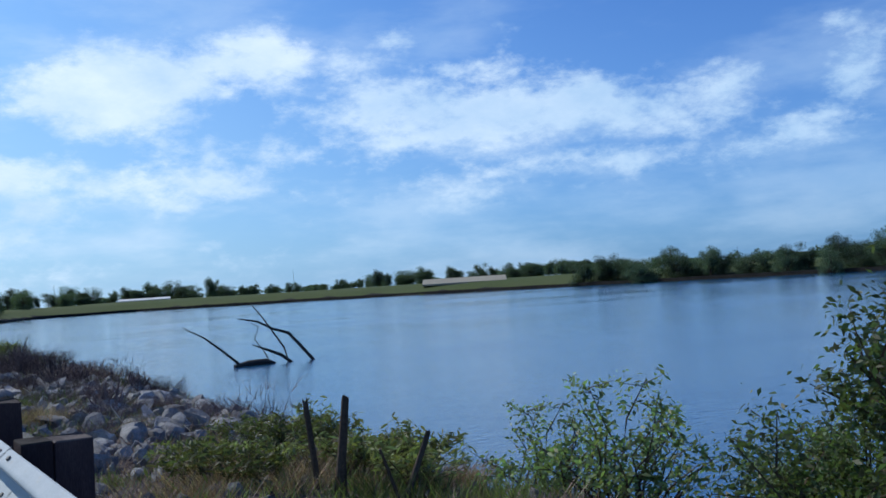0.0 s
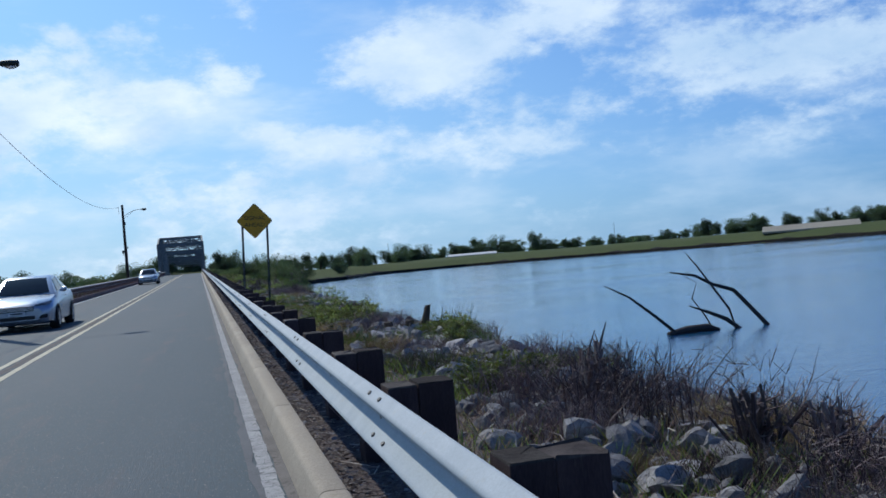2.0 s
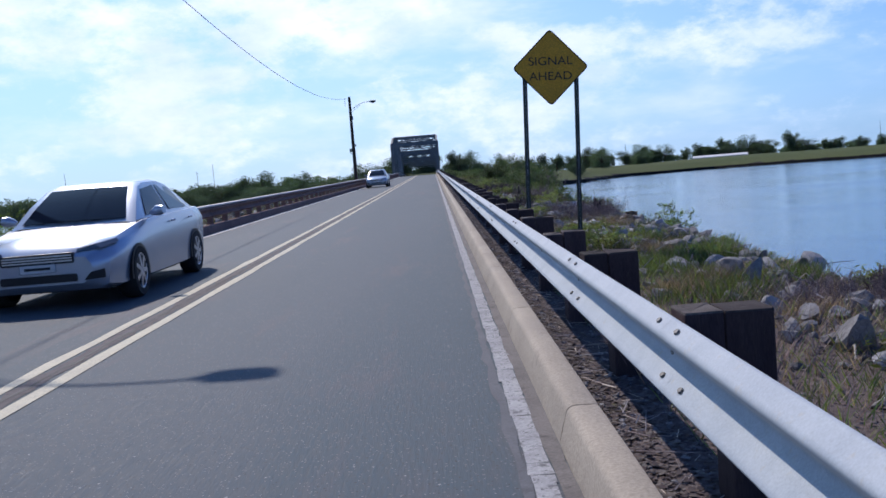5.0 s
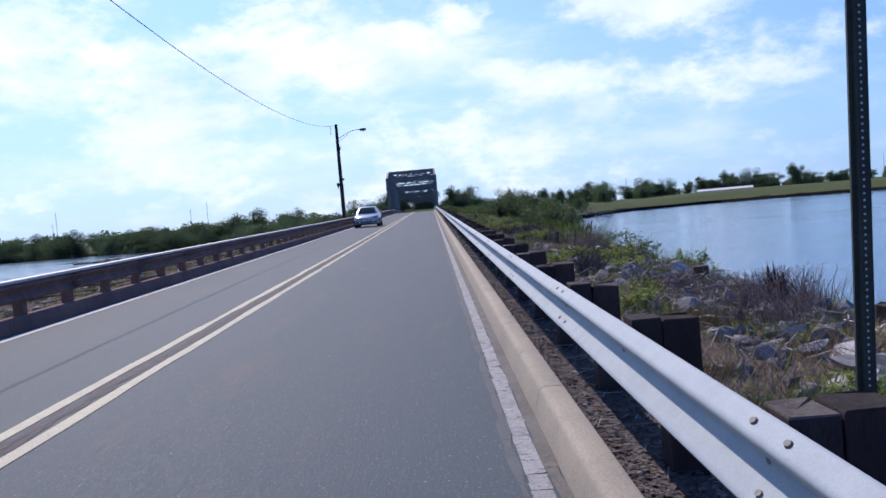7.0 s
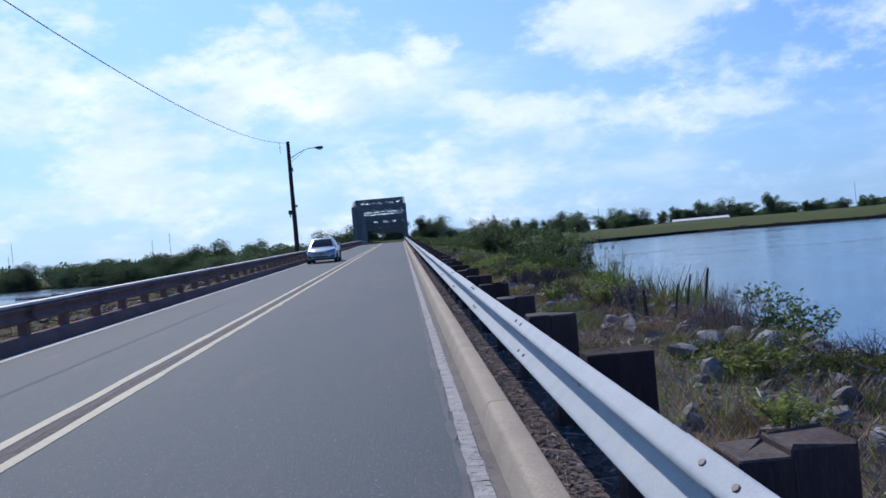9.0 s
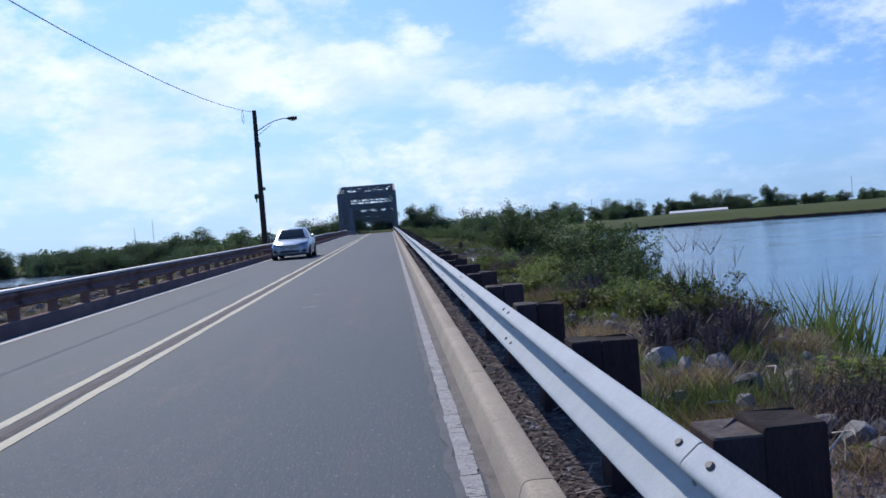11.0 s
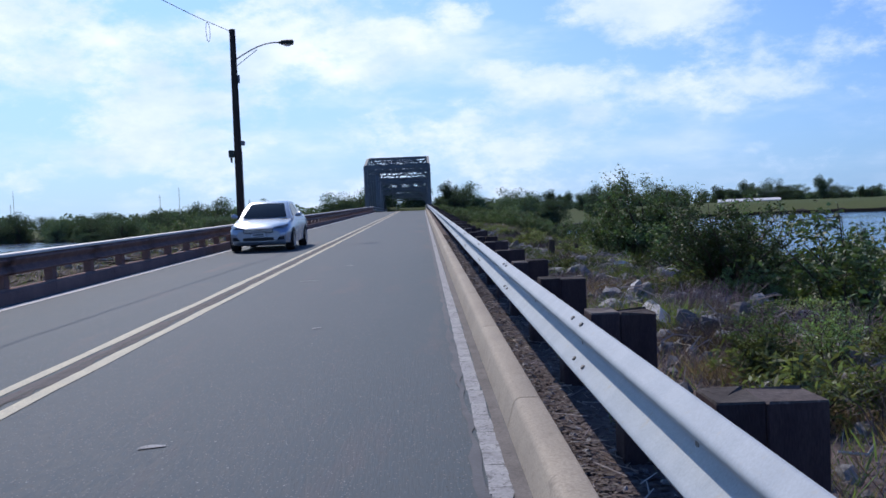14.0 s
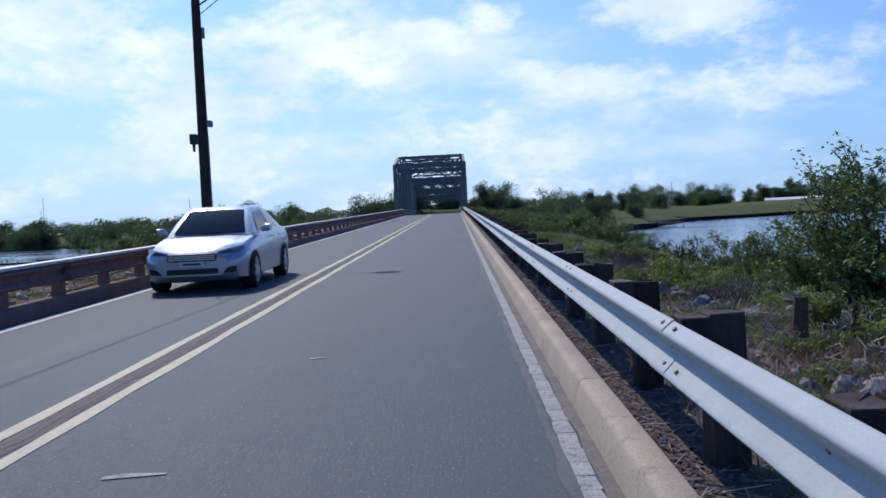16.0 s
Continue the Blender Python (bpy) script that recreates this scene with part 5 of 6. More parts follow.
for x, y, s in ((3.9, 27.8, .9), (4.1, 29.2, 1.0), (4.3, 30.6, .9), (4.0, 64.0, 1.0), (4.2, 66.0, 1.15), (3.9, 62.8, .8), (4.4, 68.5, 1.2), (4.1, 70.4, 1.2), (4.5, 72.6, 1.2), (4.9, 77.5, .9), (4.9, 79.2, .8),
                (4.2, 56.0, .9), (4.4, 58.0, .9), (4.5, 48.5, .9), (3.8, 75.0, .9)):
    plant(tall[int(y) % 3], "reed", x, y, s, "dense stand of tall green reeds", "reeds", "reeds on the shore")


def shrub(name, seed, h, spread, stems, per, size, mat, bark=BARK, slim=.42, tight=1.0):
    """A bush: branching stems, twigs and many single leaves. Returns stem and leaf meshes."""
    r = np.random.default_rng(seed)
    g = Geo()
    cs = []
    for _ in range(stems):
        a = r.uniform(0, 6.283)
        out = spread * r.random() ** .5
        hh = h * r.uniform(.6, 1.05) * (1 - .35 * (out / max(spread, .01)) ** 2)
        p = [Vector((math.cos(a) * out * .12, math.sin(a) * out * .12, -.1))]
        for t in (.35, .7, 1.0):
            p.append(Vector((math.cos(a) * out * t + r.normal(0, .05 * h), math.sin(a) * out * t + r.normal(0, .05 * h), hh * t ** .85)))
        w = .012 * h ** .8
        g.tube(p, [w, w * .75, w * .5, w * .2], 4, cap=False)
        for _ in range(5):
            t = r.uniform(.25, 1)
            i = min(int(t * 3), 2)
            q = p[i].lerp(p[i + 1], t * 3 - i if t < 1 else 1)
            e = q + Vector((r.normal(0, .16), r.normal(0, .16), r.uniform(-.02, .22))) * h * .8
            g.tube([q, e], [w * .35, w * .12], 3, cap=False)
            k = per
            tt = r.random(k) ** .7
            pts = np.array(q)[None] + (np.array(e) - np.array(q))[None] * tt[:, None] + r.normal(0, .045 * tight * h ** .5, (k, 3))
            cs.append(pts)
    return g.mesh("stem", bark), quads("foliage", leaves(r, np.concatenate(cs), size, slim, .25), mat)


kinds = {
    "near": shrub("near", 1, 1.45, .95, 70, 130, .038, LEAF_NEAR, tight=1.0),
    "mid": shrub("mid", 2, .95, .60, 22, 24, .048, LEAF_NEAR, tight=.8),
    "thin": shrub("thin", 3, 1.25, .75, 14, 16, .085, LEAF_DARK),
    "bush": shrub("bush", 4, 2.4, 1.7, 46, 70, .076, LEAF_DARK),
    "bush2": shrub("bush2", 5, 2.0, 1.9, 44, 70, .076, LEAF_DARK),
    "tall": shrub("tall", 6, 3.5, 1.35, 40, 76, .082, LEAF_DARK),
    "low": shrub("low", 7, 1.1, 1.3, 30, 34, .085, LEAF_DARK),
    "weed": shrub("weed", 8, .46, .46, 20, 7, .085, LEAF_WEED, slim=.24),
    "weed2": shrub("weed2", 9, .32, .56, 24, 7, .078, LEAF_WEED, slim=.26),
}


def put_shrub(kind, x, y, s, label, name="shrub", grp="shrubs on the bank", dz=0.0):
    stems, lv = kinds[kind]
    rot = (x * 173 + y * 71) % 360
    thing = tagged(empty(name, pose(x, y, gz(x, y) + dz, 0, 0, rot) @ Matrix.Diagonal((s, s, s, 1))), label, "shrub" if name != "weed" else "weed", grp)
    share("stem", stems, thing)
    share("foliage", lv, thing)
    return thing


put_shrub("near", 4.85, 2.55, 1.45, "large light-green leafy shrub at the water's edge", dz=.25)
put_shrub("near", 5.9, 2.9, 1.4, "light-green leafy shrub leaning over the water", dz=.2)
put_shrub("near", 5.2, 3.5, 1.15, "light-green leafy shrub leaning over the water", dz=.2)
for x, y, s in ((2.2, 6.3, .8), (2.0, 6.8, .9), (2.4, 6.6, .8), (2.9, 6.2, .8), (3.1, 5.7, .9), (2.2, 7.4, .8), (3.3, 6.3, .9), (2.6, 7.0, .8)):
    put_shrub("weed" if int(x * 10) % 2 else "weed2", x, y, s, "thin green weeds and dry stalks on the crest", "weed", "weeds on the bank")
for x, y, s in ((2.1, 6.6, .55), (2.7, 6.5, .5), (3.0, 5.9, .55), (2.4, 7.2, .5), (3.2, 6.8, .55)):
    plant(dry[int(y * 10) % 3], "dry_grass", x, y, s * 1.6, "tuft of dry tan grass on the verge", "grass", "dry grass tufts")
put_shrub("mid", 4.25, 4.9, 1.15, "small light-green willow shoot on the crest", dz=.1)
put_shrub("mid", 4.1, 5.5, .95, "small light-green willow shoot on the crest", dz=.05)
put_shrub("thin", 4.45, 61.7, .92, "open dark-leaved shrub below the crest of the bank")
put_shrub("thin", 4.9, 62.3, .75, "open dark-leaved shrub below the crest of the bank", dz=.15)
put_shrub("mid", 5.05, 58.5, 1.15, "light-green willow shrub at the water's edge")
put_shrub("thin", 4.3, 55.4, .6, "thin dark-leaved shoot below the crest")
for k, x, y, s in (("bush", 3.7, 90.6, .60), ("bush2", 4.6, 92.5, .55), ("bush", 5.2, 94.5, .65)):
    put_shrub(k, x, y, s, "dense dark-green bush on the crest of the bank", grp="bushes on the bank")
put_shrub("mid", 4.3, 46.4, .95, "thin light-green willow shoot among stones")
put_shrub("mid", 6.0, 79.1, 1.5, "light-green willow shrub at the water's edge", dz=.25)
put_shrub("mid", 5.6, 77.6, 1.1, "light-green willow shrub at the water's edge", dz=.1)
for x, y, s in ((3.0, 75.8, .5), (3.5, 77.2, .6), (3.9, 81.4, .62), (4.4, 80.2, .6)):
    put_shrub("low", x, y, s, "low dark-green shrub on the crest of the bank")
for k, x, y, s in (("tall", 5.5, 103.2, 1.0), ("bush", 6.3, 101.6, 1.35), ("bush2", 5.4, 103.8, 1.1), ("bush", 4.9, 103.4, .8), ("bush", 4.6, 106.2, .66), ("bush2", 4.8, 112.6, .65), ("bush", 6.2, 107.5, .80), ("bush2", 5.3, 89.4, 1.25), ("bush", 6.1, 87.6, .95),
                   ("bush2", 6.8, 88.8, .85), ("bush2", 5.6, 92.5, 1.15), ("bush", 6.8, 95.5, 1.25), ("bush2", 6.2, 117.0, .72), ("bush", 5.4, 122.0, .62), ("bush2", 7.6, 112, .75), ("tall", 7.4, 104.8, .8),
                   ("bush2", 5.6, 84.8, .70), ("bush", 5.8, 98.4, .8)):
    put_shrub(k, x, y, s, "dense dark-green bush on the bank", grp="bushes on the bank")
for k, x, y, s in (("bush2", 5.2, 131, .8), ("bush", 7.5, 136, .95), ("bush2", 4.8, 141, .7), ("bush", 6.4, 147, .85), ("bush2", 9.0, 150, 1.0), ("bush2", 5.2, 156, .75), ("bush", 8.2, 163, .9), ("bush2", 5.0, 170, .7), ("bush", 10.5, 172, 1.1),
                   ("bush2", 7.0, 180, .9), ("bush", 10.0, 186, 1.1), ("bush2", 6.0, 191, .8), ("bush", 13, 193, 1.2), ("bush2", 9, 198, 1.0), ("bush", 15, 203, 1.2), ("bush2", 3.9, 127, .6), ("bush2", 4.2, 119.5, .6)):
    put_shrub(k, x, y, s, "low green bush along the causeway", grp="bushes on the bank")
r = np.random.default_rng(77)
for i in range(72):
    y = r.uniform(5.5, 118)
    x = r.uniform(1.6, 4.0)
    if y < 24:
        continue
    put_shrub("weed" if i % 2 else "weed2", x, y, r.uniform(.4, .85), "leafy bright-green weed between stones", "weed", "weeds on the bank")
for x, y, s in ((4.4, 10.6, .8), (4.6, 10.0, .8), (4.8, 9.2, .75), (4.7, 11.2, .8), (5.0, 8.4, .7), (3.1, 24.6, .8), (3.3, 25.2, .9), (3.5, 25.8, .8), (3.4, 26.5, .9), (3.7, 27.0, .9), (3.2, 25.9, .7), (2.6, 53.0, .8), (2.3, 54.2, .8), (2.9, 55.0, .9), (1.7, 54.6, .6), (2.5, 63.2, .9), (2.1, 65.0, .8), (2.8, 66.8, .9), (3.1, 71.4, 1.0), (2.7, 72.4, .8), (2.2, 73.6, .8), (3.2, 7.6, .9), (3.5, 8.2, .9), (3.0, 8.6, .8), (3.9, 7.4, .8), (2.7, 7.2, .8), (4.2, 8.6, .8), (3.6, 6.6, .9), (4.1, 6.4, .8), (4.0, 9.3, .9), (4.3, 9.9, .8), (1.7, 27.9, .8), (2.0, 30.4, 1.0), (2.2, 29.9, 1.0), (2.5, 30.2, 1.1), (2.4, 29.3, .9), (2.8, 30.8, 1.1), (2.1, 31.2, 1.0),
                (2.2, 32.0, .9), (1.8, 28.6, .7), (2.4, 56.8, .9), (2.6, 57.6, .9), (2.2, 57.2, .7), (2.7, 79.4, 1.0), (2.5, 80.2, 1.0), (3.0, 79.9, 1.0), (2.3, 79.0, .8), (2.9, 80.8, 1.0), (2.05, 19.6, .9), (2.25, 19.9, 1.0), (2.5, 19.5, .8), (3.2, 83.6, .8), (2.9, 98.6, 1.0), (2.9, 90, .9)):
    put_shrub("weed" if int(x * 10) % 2 else "weed2", x, y, s, "leafy bright-green weed clump", "weed", "weeds on the bank")
for i in range(26):
    y = r.uniform(24, 120)
    put_shrub("low", r.uniform(5.2, 6.4), y, r.uniform(.4, .7), "low leafy shrub at the water's edge", grp="shrubs on the bank")
# low scrub up to the bridge
for i in range(34):
    put_shrub("low", 1.7 + 3.0 * r.random(), 126 + i * 2.25 + r.uniform(-.8, .8), r.uniform(.32, .6), "low green scrub along the causeway", grp="bushes on the bank")
# thick green growth where the bank turns bushy
for i in range(58):
    put_shrub(("weed", "weed2", "weed", "mid")[i % 4], 1.7 + 2.5 * r.random(), r.uniform(71.5, 87), r.uniform(.5, .95) * (.62 if i % 4 == 3 else 1.0), "leafy green weeds among dry grass on the bank", "weed", "weeds on the bank")
for i in range(26):
    put_shrub(("low", "mid")[i % 2], r.uniform(3.6, 5.0), r.uniform(66, 100), r.uniform(.35, .55), "low green shrub on the edge of the bank")
for i in range(22):
    put_shrub(("weed", "weed2")[i % 2], r.uniform(1.8, 3.8), r.uniform(94, 116), r.uniform(.5, .9), "leafy green weeds between stones and dry sticks", "weed", "weeds on the bank")
# light-green growth leaning over the water beyond the other rail
kinds["left"] = shrub("left", 12, 3.0, 2.0, 40, 46, .11, LEAF_LIGHT)
for x, y, s in ((-11.2, 44.5, .62), (-11.8, 47.5, .70), (-11.3, 50.5, .66), (-12.2, 53.0, .80), (-11.6, 56.0, .66), (-12.4, 58.5, .80), (-11.8, 61.5, .60), (-11.4, 38.5, .5), (-11.4, 41.5, .55)):
    put_shrub("left", x, y, s, "light-green bush beyond the far guardrail", grp="shrubs beyond the rail", dz=.55)
# beyond the other rail
for i in range(24):
    put_shrub("low", r.uniform(-11.2, -10.3), 8 + i * 4.4 + r.uniform(-2, 2), r.uniform(.30, .45), "low green scrub on the slope beyond the far guardrail", grp="shrubs beyond the rail")
for i in range(34):
    y = 34 + i * 4.6 + r.uniform(-2, 2)
    if 45 < y < 112:
        continue
    put_shrub(("low", "bush2", "low", "bush")[i % 4], r.uniform(-11.4, -9.6), y, r.uniform(.45, .75), "green shrub beyond the far guardrail", grp="shrubs beyond the rail")
for x, y, s in ((-11, 114, .8), (-10.6, 118.5, .95), (-11.2, 123, 1.05), (-11.3, 129, 1.1), (-11, 136, 1.0), (-11, 143, 1.05)):
    put_shrub("bush", x, y, s, "tall green bush beyond the far guardrail", grp="shrubs beyond the rail")


def stump(x, y, h, rad, lean, name="stump", label="dead grey-brown stump sticking out of the bank"):
    g = Geo()
    r = np.random.default_rng(int(x * 100 + y * 10))
    n = 9
    vs, fs = [], []
    for j, t in enumerate((-.3, 0, .5, .95)):
        for k in range(n):
            a = 2 * math.pi * k / n
            q = rad * (1.25 - .35 * t) * r.uniform(.85, 1.15)
            vs.append((math.cos(a) * q + lean[0] * t, math.sin(a) * q + lean[1] * t, h * t + (r.uniform(-.04, .05) * h if j == 3 else 0)))
    for j in range(3):
        fs += [(j * n + k, j * n + (k + 1) % n, (j + 1) * n + (k + 1) % n, (j + 1) * n + k) for k in range(n)]
    fs.append(tuple(range(3 * n, 4 * n)))
    ob = g.add(vs, fs).obj(name, BARK, m=pose(x, y, gz(x, y)))
    return tagged(ob, label, "stump", "stumps on the bank")


for x, y, h, rad, lean in ((2.50, 5.94, .62, .018, (-.06, .02)), (2.58, 5.80, .66, .026, (.09, .0)), (2.62, 5.80, .50, .016, (.02, .02)), (2.86, 5.42, .44, .020, (.24, .05)), (2.80, 5.36, .40, .010, (-.12, .04)), (3.37, 27.7, .50, .060, (.12, .02)), (3.05, 27.5, .26, .08, (.05, 0)), (2.8, 27.7, .22, .075, (-.05, .02)),
                           (3.25, 51.1, .26, .11, (0, 0)), (3.4, 61.4, .65, .016, (.10, 0)), (2.6, 61.1, .42, .022, (.0, .03)), (3.0, 61.3, .5, .014, (.08, 0)), (2.3, 97.6, .42, .06, (.02, 0)), (3.5, 46.2, .3, .12, (0, .02)), (3.4, 62.2, .6, .015, (.12, .02))):
    stump(x, y, h, rad, lean)
# fallen branches on the verge
r = np.random.default_rng(5)
for x, y, l in ((3.2, 102.0, 1.5), (2.6, 96.4, 1.1), (2.2, 90.8, .8), (3.4, 94.0, 1.2), (2.9, 44.8, .9), (2.4, 13.8, .8), (3.1, 48.2, 1.1), (3.8, 8.3, .9), (2.2, 98.6, 1.0), (2.5, 100.4, .9)):
    a = r.uniform(0, 6.28)
    pts = [(x + math.cos(a) * l * t + r.normal(0, .04), y + math.sin(a) * l * t + r.normal(0, .04), gz(x, y) + .04 + .1 * math.sin(3 * t)) for t in (-.5, -.2, .1, .4)]
    tagged(Geo().tube(pts, [.013, .012, .010, .005], 6).obj("fallen_branch", BRUSH, smooth=True), "bleached broken branch lying on the verge", "branch", "fallen branches")


def bare_sapling(x, y, h):
    r = np.random.default_rng(int(y))
    thing = tagged(empty("dead_sapling", pose(x, y, gz(x, y))), "bare grey dead sapling at the water's edge", "sapling")
    g = Geo()
    for _ in range(9):
        p, d = Vector((r.normal(0, .06), r.normal(0, .06), -.1)), Vector((r.normal(0, .25), r.normal(0, .25), 1)).normalized()
        pts, w = [p], .008 * h
        for k in range(4):
            p = p + d * h * .27
            d = (d + Vector((r.normal(0, .12), r.normal(0, .12), .05))).normalized()
            pts.append(p)
            for _ in range(3):
                e = p + (d + Vector((r.normal(0, .6), r.normal(0, .6), .1))).normalized() * h * r.uniform(.12, .3)
                g.tube([p, e], [.0035 * h, .0012 * h], 3, cap=False)
        g.tube(pts, [w, w * .8, w * .6, w * .4, w * .15], 4, cap=False)
    g.obj("limb", BRUSH, thing)


bare_sapling(6.3, 82.2, 2.2)
bare_sapling(4.6, 19.4, 1.1)
bare_sapling(4.9, 12.6, 1.0)

# ---------------------------------------------------------------- drowned tree in the river
snag = tagged(empty("drowned_tree", pose(16.65, 42.3, WATER)), "dead black tree limbs rising from the river", "dead tree")
Geo().tube([(-1.25, 0, .02), (-.5, .1, .10), (.3, .05, .12), (.75, 0, .02)], [.10, .16, .15, .05], 8).obj("trunk", SNAG, snag, smooth=True)
for nm, pts, rad in (("limb", [(-1.0, 0, .1), (-1.7, .1, .75), (-2.6, 0, 1.45), (-3.55, -.1, 1.95)], [.065, .055, .04, .015]),
                     ("limb", [(2.75, 0, -.1), (2.1, .2, .75), (1.55, .2, 1.35), (.7, .1, 1.62), (-.05, 0, 2.0), (-1.05, -.1, 2.20)], [.085, .08, .075, .06, .05, .02]),
                     ("limb", [(1.5, .1, -.15), (1.25, .1, .7), (.75, .2, 1.5), (.2, .2, 2.3), (-.3, .1, 2.85)], [.05, .045, .04, .03, .012]),
                     ("limb", [(1.7, 0, -.15), (1.1, .1, .35), (.4, .0, .65), (-.35, 0, .95)], [.085, .08, .06, .02]),
                     ("limb", [(.5, 0, .05), (.25, .1, .6), (-.2, .05, 1.2), (.0, .0, 1.75), (-.6, 0, 2.1)], [.03, .028, .022, .016, .008])):
    Geo().tube(pts, rad, 7).obj(nm, SNAG, snag, smooth=True)

# ---------------------------------------------------------------- far shores


def tree_meshes(seed, h, w, lobes, n, size):
    """Trunk with limbs, and a crown of many leaf clumps in uneven lobes."""
    r = np.random.default_rng(seed)
    g = Geo().tube([(0, 0, -.6), (r.normal(0, .1), 0, h * .35), (r.normal(0, .3), r.normal(0, .3), h * .75)], [.035 * h, .025 * h, .008 * h], 7)
    cs = []
    for _ in range(lobes):
        a, d = r.uniform(0, 6.283), w * .5 * r.random() ** .6
        zc = h * r.uniform(.10, .86)
        c = np.array([math.cos(a) * d, math.sin(a) * d, zc])
        g.tube([(0, 0, h * .30), tuple(c * (.5, .5, .75)), tuple(c)], [.014 * h, .009 * h, .003 * h], 4, cap=False)
        rad = np.array([w * .27, w * .27, h * .17]) * r.uniform(.7, 1.2)
        k = n // lobes
        cs.append(c + unit(r.normal(size=(k, 3))) * r.random((k, 1)) ** .45 * rad)
    return g.mesh("trunk", BARK), quads("crown", leaves(r, np.concatenate(cs), size, .8, .2), LEAF_FAR)


far_kinds = [tree_meshes(100 + i, h, w, lb + 14, 8500, .30) for i, (h, w, lb) in enumerate(((11, 9, 12), (9, 10, 14), (13, 9, 13), (8, 8, 10), (10, 13, 16), (12, 7, 10)))]


def put_tree(k, x, y, s, label="dark-green leafy tree on the far shore"):
    trunk, crown = far_kinds[k]
    z = gz(x, y)
    thing = tagged(empty("tree", pose(x, y, z - .3, 0, 0, (x * 37 + y * 13) % 360) @ Matrix.Diagonal((s, s, s, 1))), label, "tree", "trees on the far shore")
    share("trunk", trunk, thing)
    share("crown", crown, thing)


r = np.random.default_rng(17)


def belt(p, q, count, s0, s1, jit):
    s0, s1 = s0 * .70, s1 * .92
    for i in range(count):
        t = (i + r.uniform(.1, .9)) / count
        put_tree(int(r.integers(6)), p[0] + (q[0] - p[0]) * t + r.normal(0, jit), p[1] + (q[1] - p[1]) * t + r.normal(0, jit), r.uniform(s0, s1))


belt((187, 212), (200, 118), 32, .6, .9, 3)        # right shore, close to the water
belt((202, 118), (216, 0), 20, .55, .8, 4)
belt((300, 380), (270, 300), 16, .6, .8, 8)
belt((72, 505), (175, 475), 38, .7, 1.05, 8)
belt((180, 480), (250, 455), 30, .35, .55, 8)
belt((240, 440), (300, 360), 38, .6, .95, 8)       # behind the levee
belt((40, 372), (80, 430), 8, .55, .8, 6)
belt((6, 268), (30, 286), 12, .5, .7, 4)
belt((-15, 436), (9, 436), 9, .8, 1.0, 2)
for x, y, s in ((-12.6, 272, .85), (-15.2, 275, .92), (-18, 273, .80), (-20.5, 272, .62), (5.2, 272, .55), (8.0, 276, .60), (11, 273, .52)):
    put_tree(int(abs(x)) % 6, x, y, s)             # past the bridge, right
belt((14, 300), (44, 360), 7, .5, .75, 5)
belt((-40, 270), (-13, 272), 11, .5, .72, 4)          # past the bridge, left
belt((-56, 332), (-38, 284), 14, .75, .9, 4)
belt((-118, 404), (-58, 340), 42, .8, 1.1, 5)
belt((-290, 488), (-125, 415), 70, .9, 1.25, 8)
belt((-420, 300), (-300, 420), 10, .7, 1.0, 12)
belt((-20, 330), (10, 330), 5, .6, .8, 5)
# woods far behind, too dense to count
r = np.random.default_rng(19)
cs = []
for (ax, ay), (bx, by), m in (((-900, 420), (-300, 640), 150), ((-300, 560), (60, 640), 100), ((60, 620), (480, 640), 60), ((420, 560), (640, 120), 120), ((640, 120), (620, -300), 80)):
    for _ in range(m):
        t = r.random()
        h = r.uniform(4.5, 9.0) if m != 60 else r.uniform(2.5, 4.5)
        c = np.array([ax + (bx - ax) * t + r.normal(0, 16), ay + (by - ay) * t + r.normal(0, 16), 2.2])
        k = 260
        cs.append(c + (0, 0, h * .5) + unit(r.normal(size=(k, 3))) * r.random((k, 1)) ** .4 * (5.5, 5.5, h * .55))
tagged(new("woodland", quads("woodland", leaves(r, np.concatenate(cs), 1.3, .8, .2), LEAF_FAR)), "continuous dark belt of distant woodland", "woodland", kind="stuff")

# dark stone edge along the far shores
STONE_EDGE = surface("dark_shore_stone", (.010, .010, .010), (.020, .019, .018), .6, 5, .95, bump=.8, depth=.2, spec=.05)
pl = [Vector((*p, 0)) for p in LAKE]
area = sum(pl[i].x * pl[(i + 1) % len(pl)].y - pl[(i + 1) % len(pl)].x * pl[i].y for i in range(len(pl)))
fine_line = []
for i in range(len(pl)):
    a_, b_ = pl[i], pl[(i + 1) % len(pl)]
    m_ = max(1, int((b_ - a_).length / 7))
    fine_line += [a_.lerp(b_, k / m_) for k in range(m_)]
r = np.random.default_rng(3)
vs = []
N = len(fine_line)
for i, p in enumerate(fine_line):
    d_ = (fine_line[(i + 2) % N] - fine_line[i - 2]).normalized()
    out = Vector((d_.y, -d_.x, 0)) * (1 if area > 0 else -1)
    w_ = r.uniform(-.5, .5)
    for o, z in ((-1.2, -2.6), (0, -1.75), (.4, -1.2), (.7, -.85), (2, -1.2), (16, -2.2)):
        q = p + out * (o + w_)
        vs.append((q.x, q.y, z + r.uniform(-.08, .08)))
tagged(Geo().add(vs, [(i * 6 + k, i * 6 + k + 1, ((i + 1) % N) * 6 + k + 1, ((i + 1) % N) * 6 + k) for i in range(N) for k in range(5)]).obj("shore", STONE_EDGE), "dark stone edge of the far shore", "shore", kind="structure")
# long sheds on the levee
shed = tagged(empty("long_shed", pose(0, 0, 0)), "long pale wedge-shaped storage shed on the levee", "building")


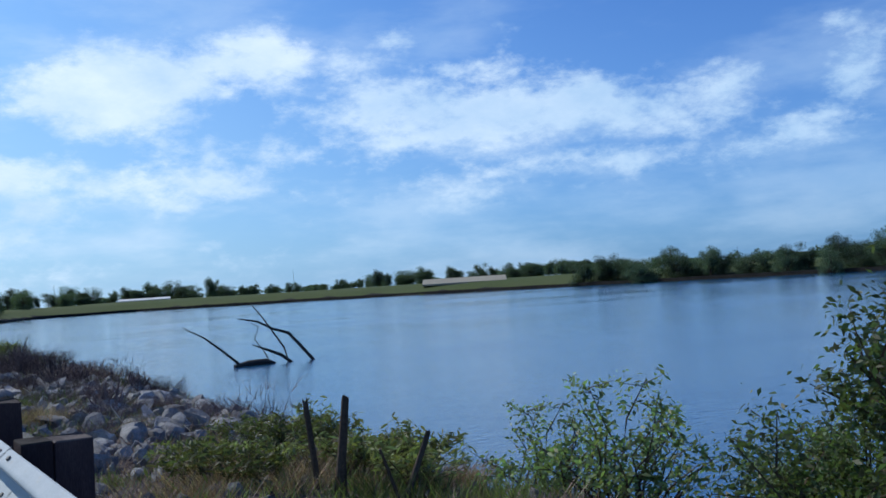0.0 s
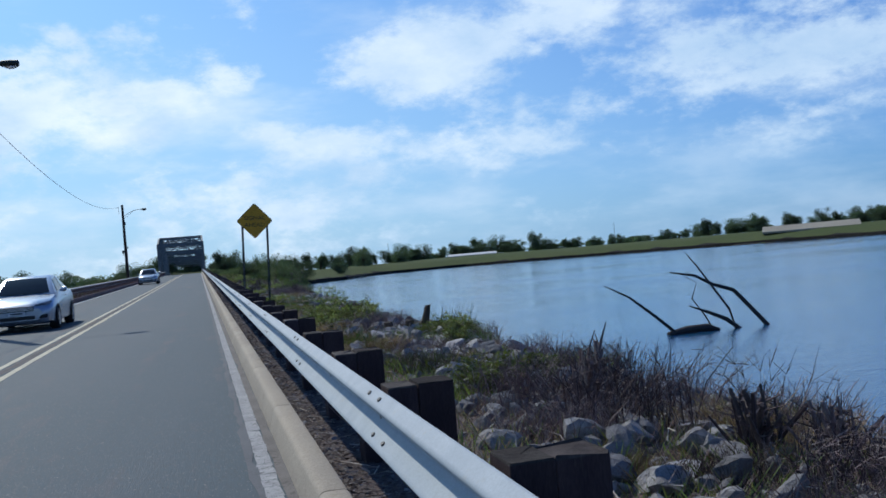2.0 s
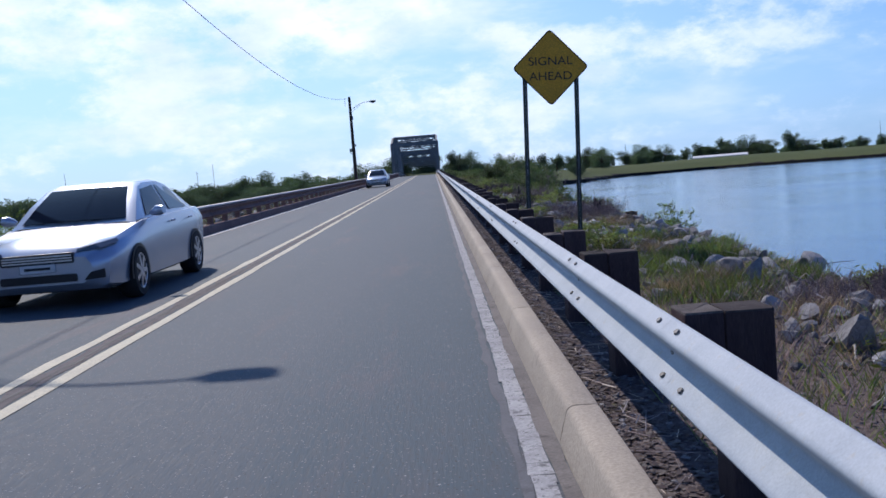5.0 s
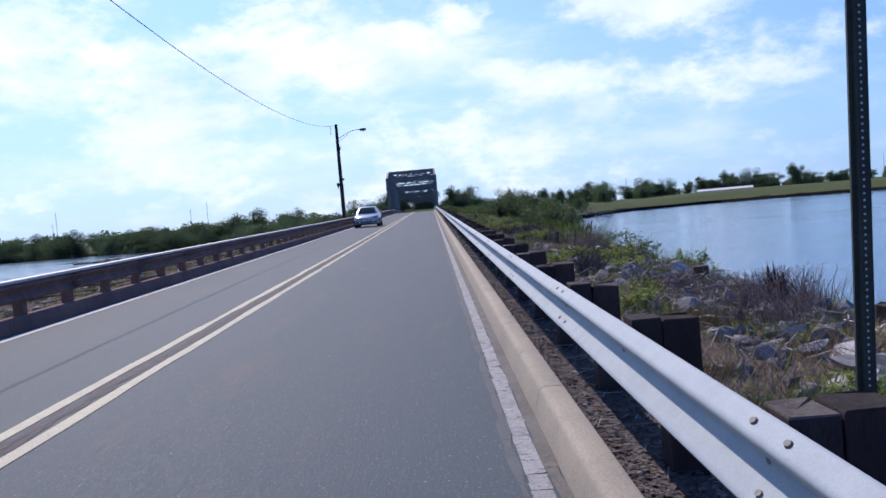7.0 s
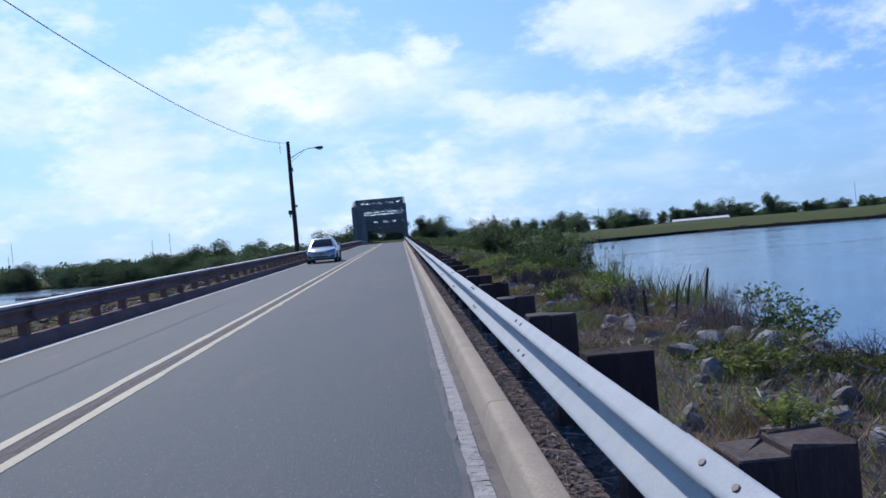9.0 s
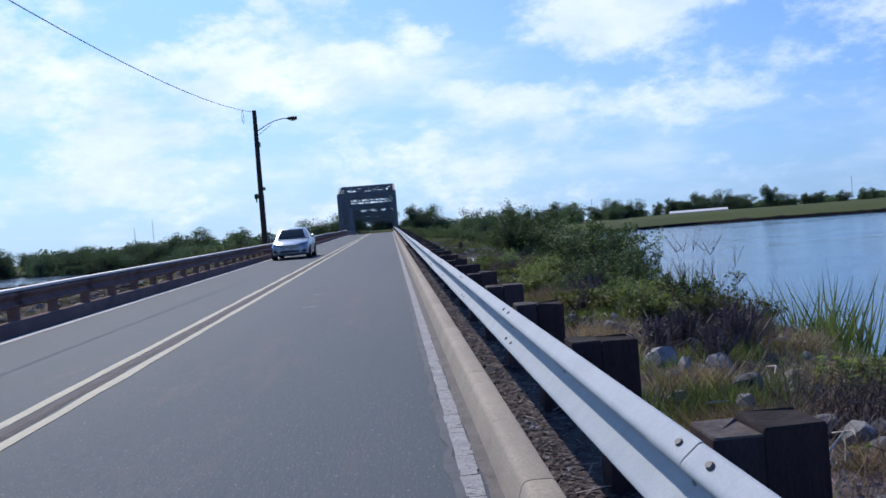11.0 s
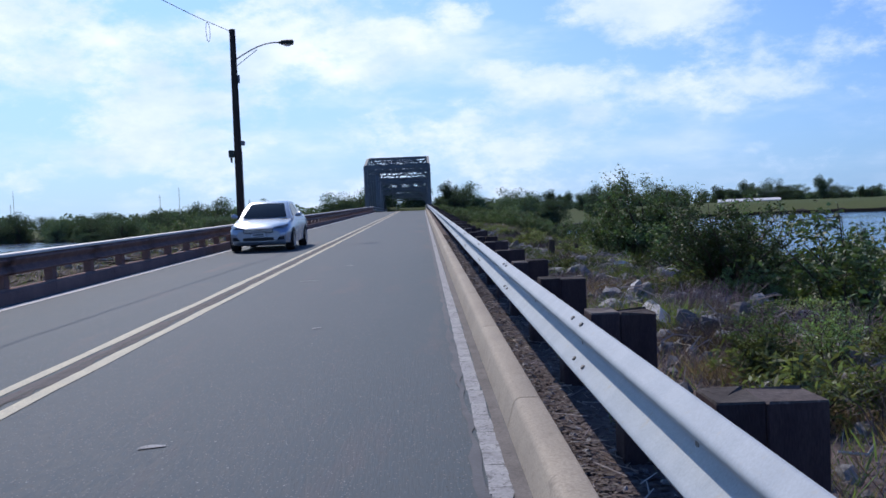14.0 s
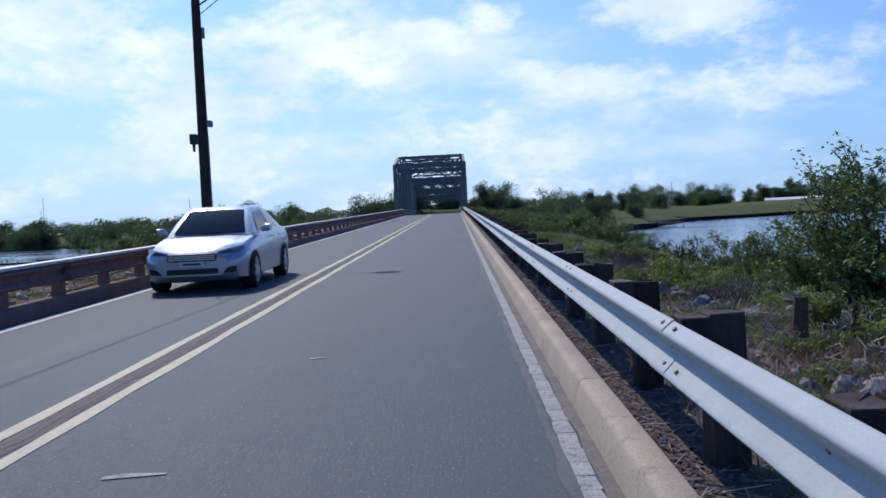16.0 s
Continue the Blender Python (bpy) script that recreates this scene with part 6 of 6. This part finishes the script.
def lean_to(thing, p, q, depth, h, base, wall, roof):
    """A long low building between two points under one roof that slopes down towards the river."""
    p, q, up = Vector((*p, base)), Vector((*q, base)), Vector((0, 0, 1))
    s = Vector((-(q - p).y, (q - p).x, 0)).normalized() * depth
    low = up * (h * .18)
    Geo().add([p, q, q + low, p + low, p + s * .03, q + s * .03, q + low + s * .03, p + low + s * .03], [(0, 1, 2, 3), (7, 6, 5, 4)]).obj("front_wall", wall, thing)
    Geo().add([p + s, q + s, q + s + up * h, p + s + up * h, p + s * 1.03, q + s * 1.03, q + s * 1.03 + up * h, p + s * 1.03 + up * h], [(3, 2, 1, 0), (4, 5, 6, 7)]).obj("back_wall", wall, thing)
    for e in (p, q):
        Geo().add([e, e + s, e + s + up * h, e + low], [(0, 1, 2, 3), (3, 2, 1, 0)][:1]).obj("end_wall", wall, thing)
    t = [p + low, q + low, q + s + up * h, p + s + up * h]
    Geo().add(t + [v + up * .18 for v in t], [(3, 2, 1, 0), (4, 5, 6, 7)] + [(i, (i + 1) % 4, 4 + (i + 1) % 4, 4 + i) for i in range(4)]).obj("roof", roof, thing)


lean_to(shed, (172, 281.4), (196, 265.4), 7, 2.1, gz(184, 273.4) - .3, SHED, SHED)
white = tagged(empty("long_shed", pose(0, 0, 0)), "long low white-roofed shed across the river", "building")
lean_to(white, (107, 427), (128, 421), 5, 1.0, gz(117, 424) - .1, SHED_W, SHED_W)
# floating docks and moored edges
for x, y, l, w, rot, lb in ((38, 292, 18, 4, 12, "long dark timber dock on the far shore"), (-21, 101, 5, 2, 20, "small floating dock in the river"), (-30, 118, 6, 2, 15, "small floating dock in the river"),
                            (-46, 150, 8, 2.2, 20, "small floating dock in the river"), (-76, 252, 8, 3, 10, "small floating dock in the river"), (-74, 268, 9, 3, 10, "small floating dock in the river")):
    thing = tagged(empty("dock", pose(x, y, WATER, 0, 0, rot)), lb, "dock", "docks in the river")
    hgt = .95 if l > 15 else .30
    Geo().box(-l / 2, l / 2, -w / 2, w / 2, hgt - .25, hgt).obj("dock_deck", DOCK, thing)
    for k in range(4):
        for s in (-1, 1):
            Geo().tube([(-l / 2 + .4 + k * (l - .8) / 3, s * (w / 2 + .08), -2.2), (-l / 2 + .4 + k * (l - .8) / 3, s * (w / 2 + .08), hgt + .35)], .10, 6).obj("pile", DOCK, thing)
# radio masts above the trees
for x, y, h in ((-202, 560, 20), (-123, 570, 19), (-126, 545, 15), (-45, 600, 13), (118, 620, 13), (284, 640, 15), (472, 400, 10), (-212, 580, 14), (60, 640, 12)):
    thing = tagged(empty("radio_mast", pose(x, y, gz(x, y))), "thin grey lattice radio mast beyond the trees", "mast", "radio masts")
    Geo().tube([(0, 0, 0), (0, 0, h)], [.16, .09], 4).obj("mast_pole", TRUSS, thing)
    for k in range(3):
        Geo().beam((-.5, 0, h * (.72 + .1 * k)), (.5, 0, h * (.72 + .1 * k)), .08, .08).obj("crossarm", TRUSS, thing)
# low hill on the horizon
g = Geo()
hx, hy, n = 1150, 760, 24
vs = []
for j in range(9):
    for i in range(n + 1):
        u = (i / n - .5) * 2
        v = (j / 8 - .5) * 2
        vs.append((hx + 130 * u - 60 * v, hy - 160 * u + 120 * v, 2 + 13 * max(0, (1 - abs(u) ** 2.2)) * (1 - v * v) + 1.2 * math.sin(9 * u)))
tagged(g.add(vs, [(j * (n + 1) + i, j * (n + 1) + i + 1, (j + 1) * (n + 1) + i + 1, (j + 1) * (n + 1) + i) for j in range(8) for i in range(n)]).obj("hill", HILL, smooth=True), "low wooded hill on the horizon", "hill", kind="structure")
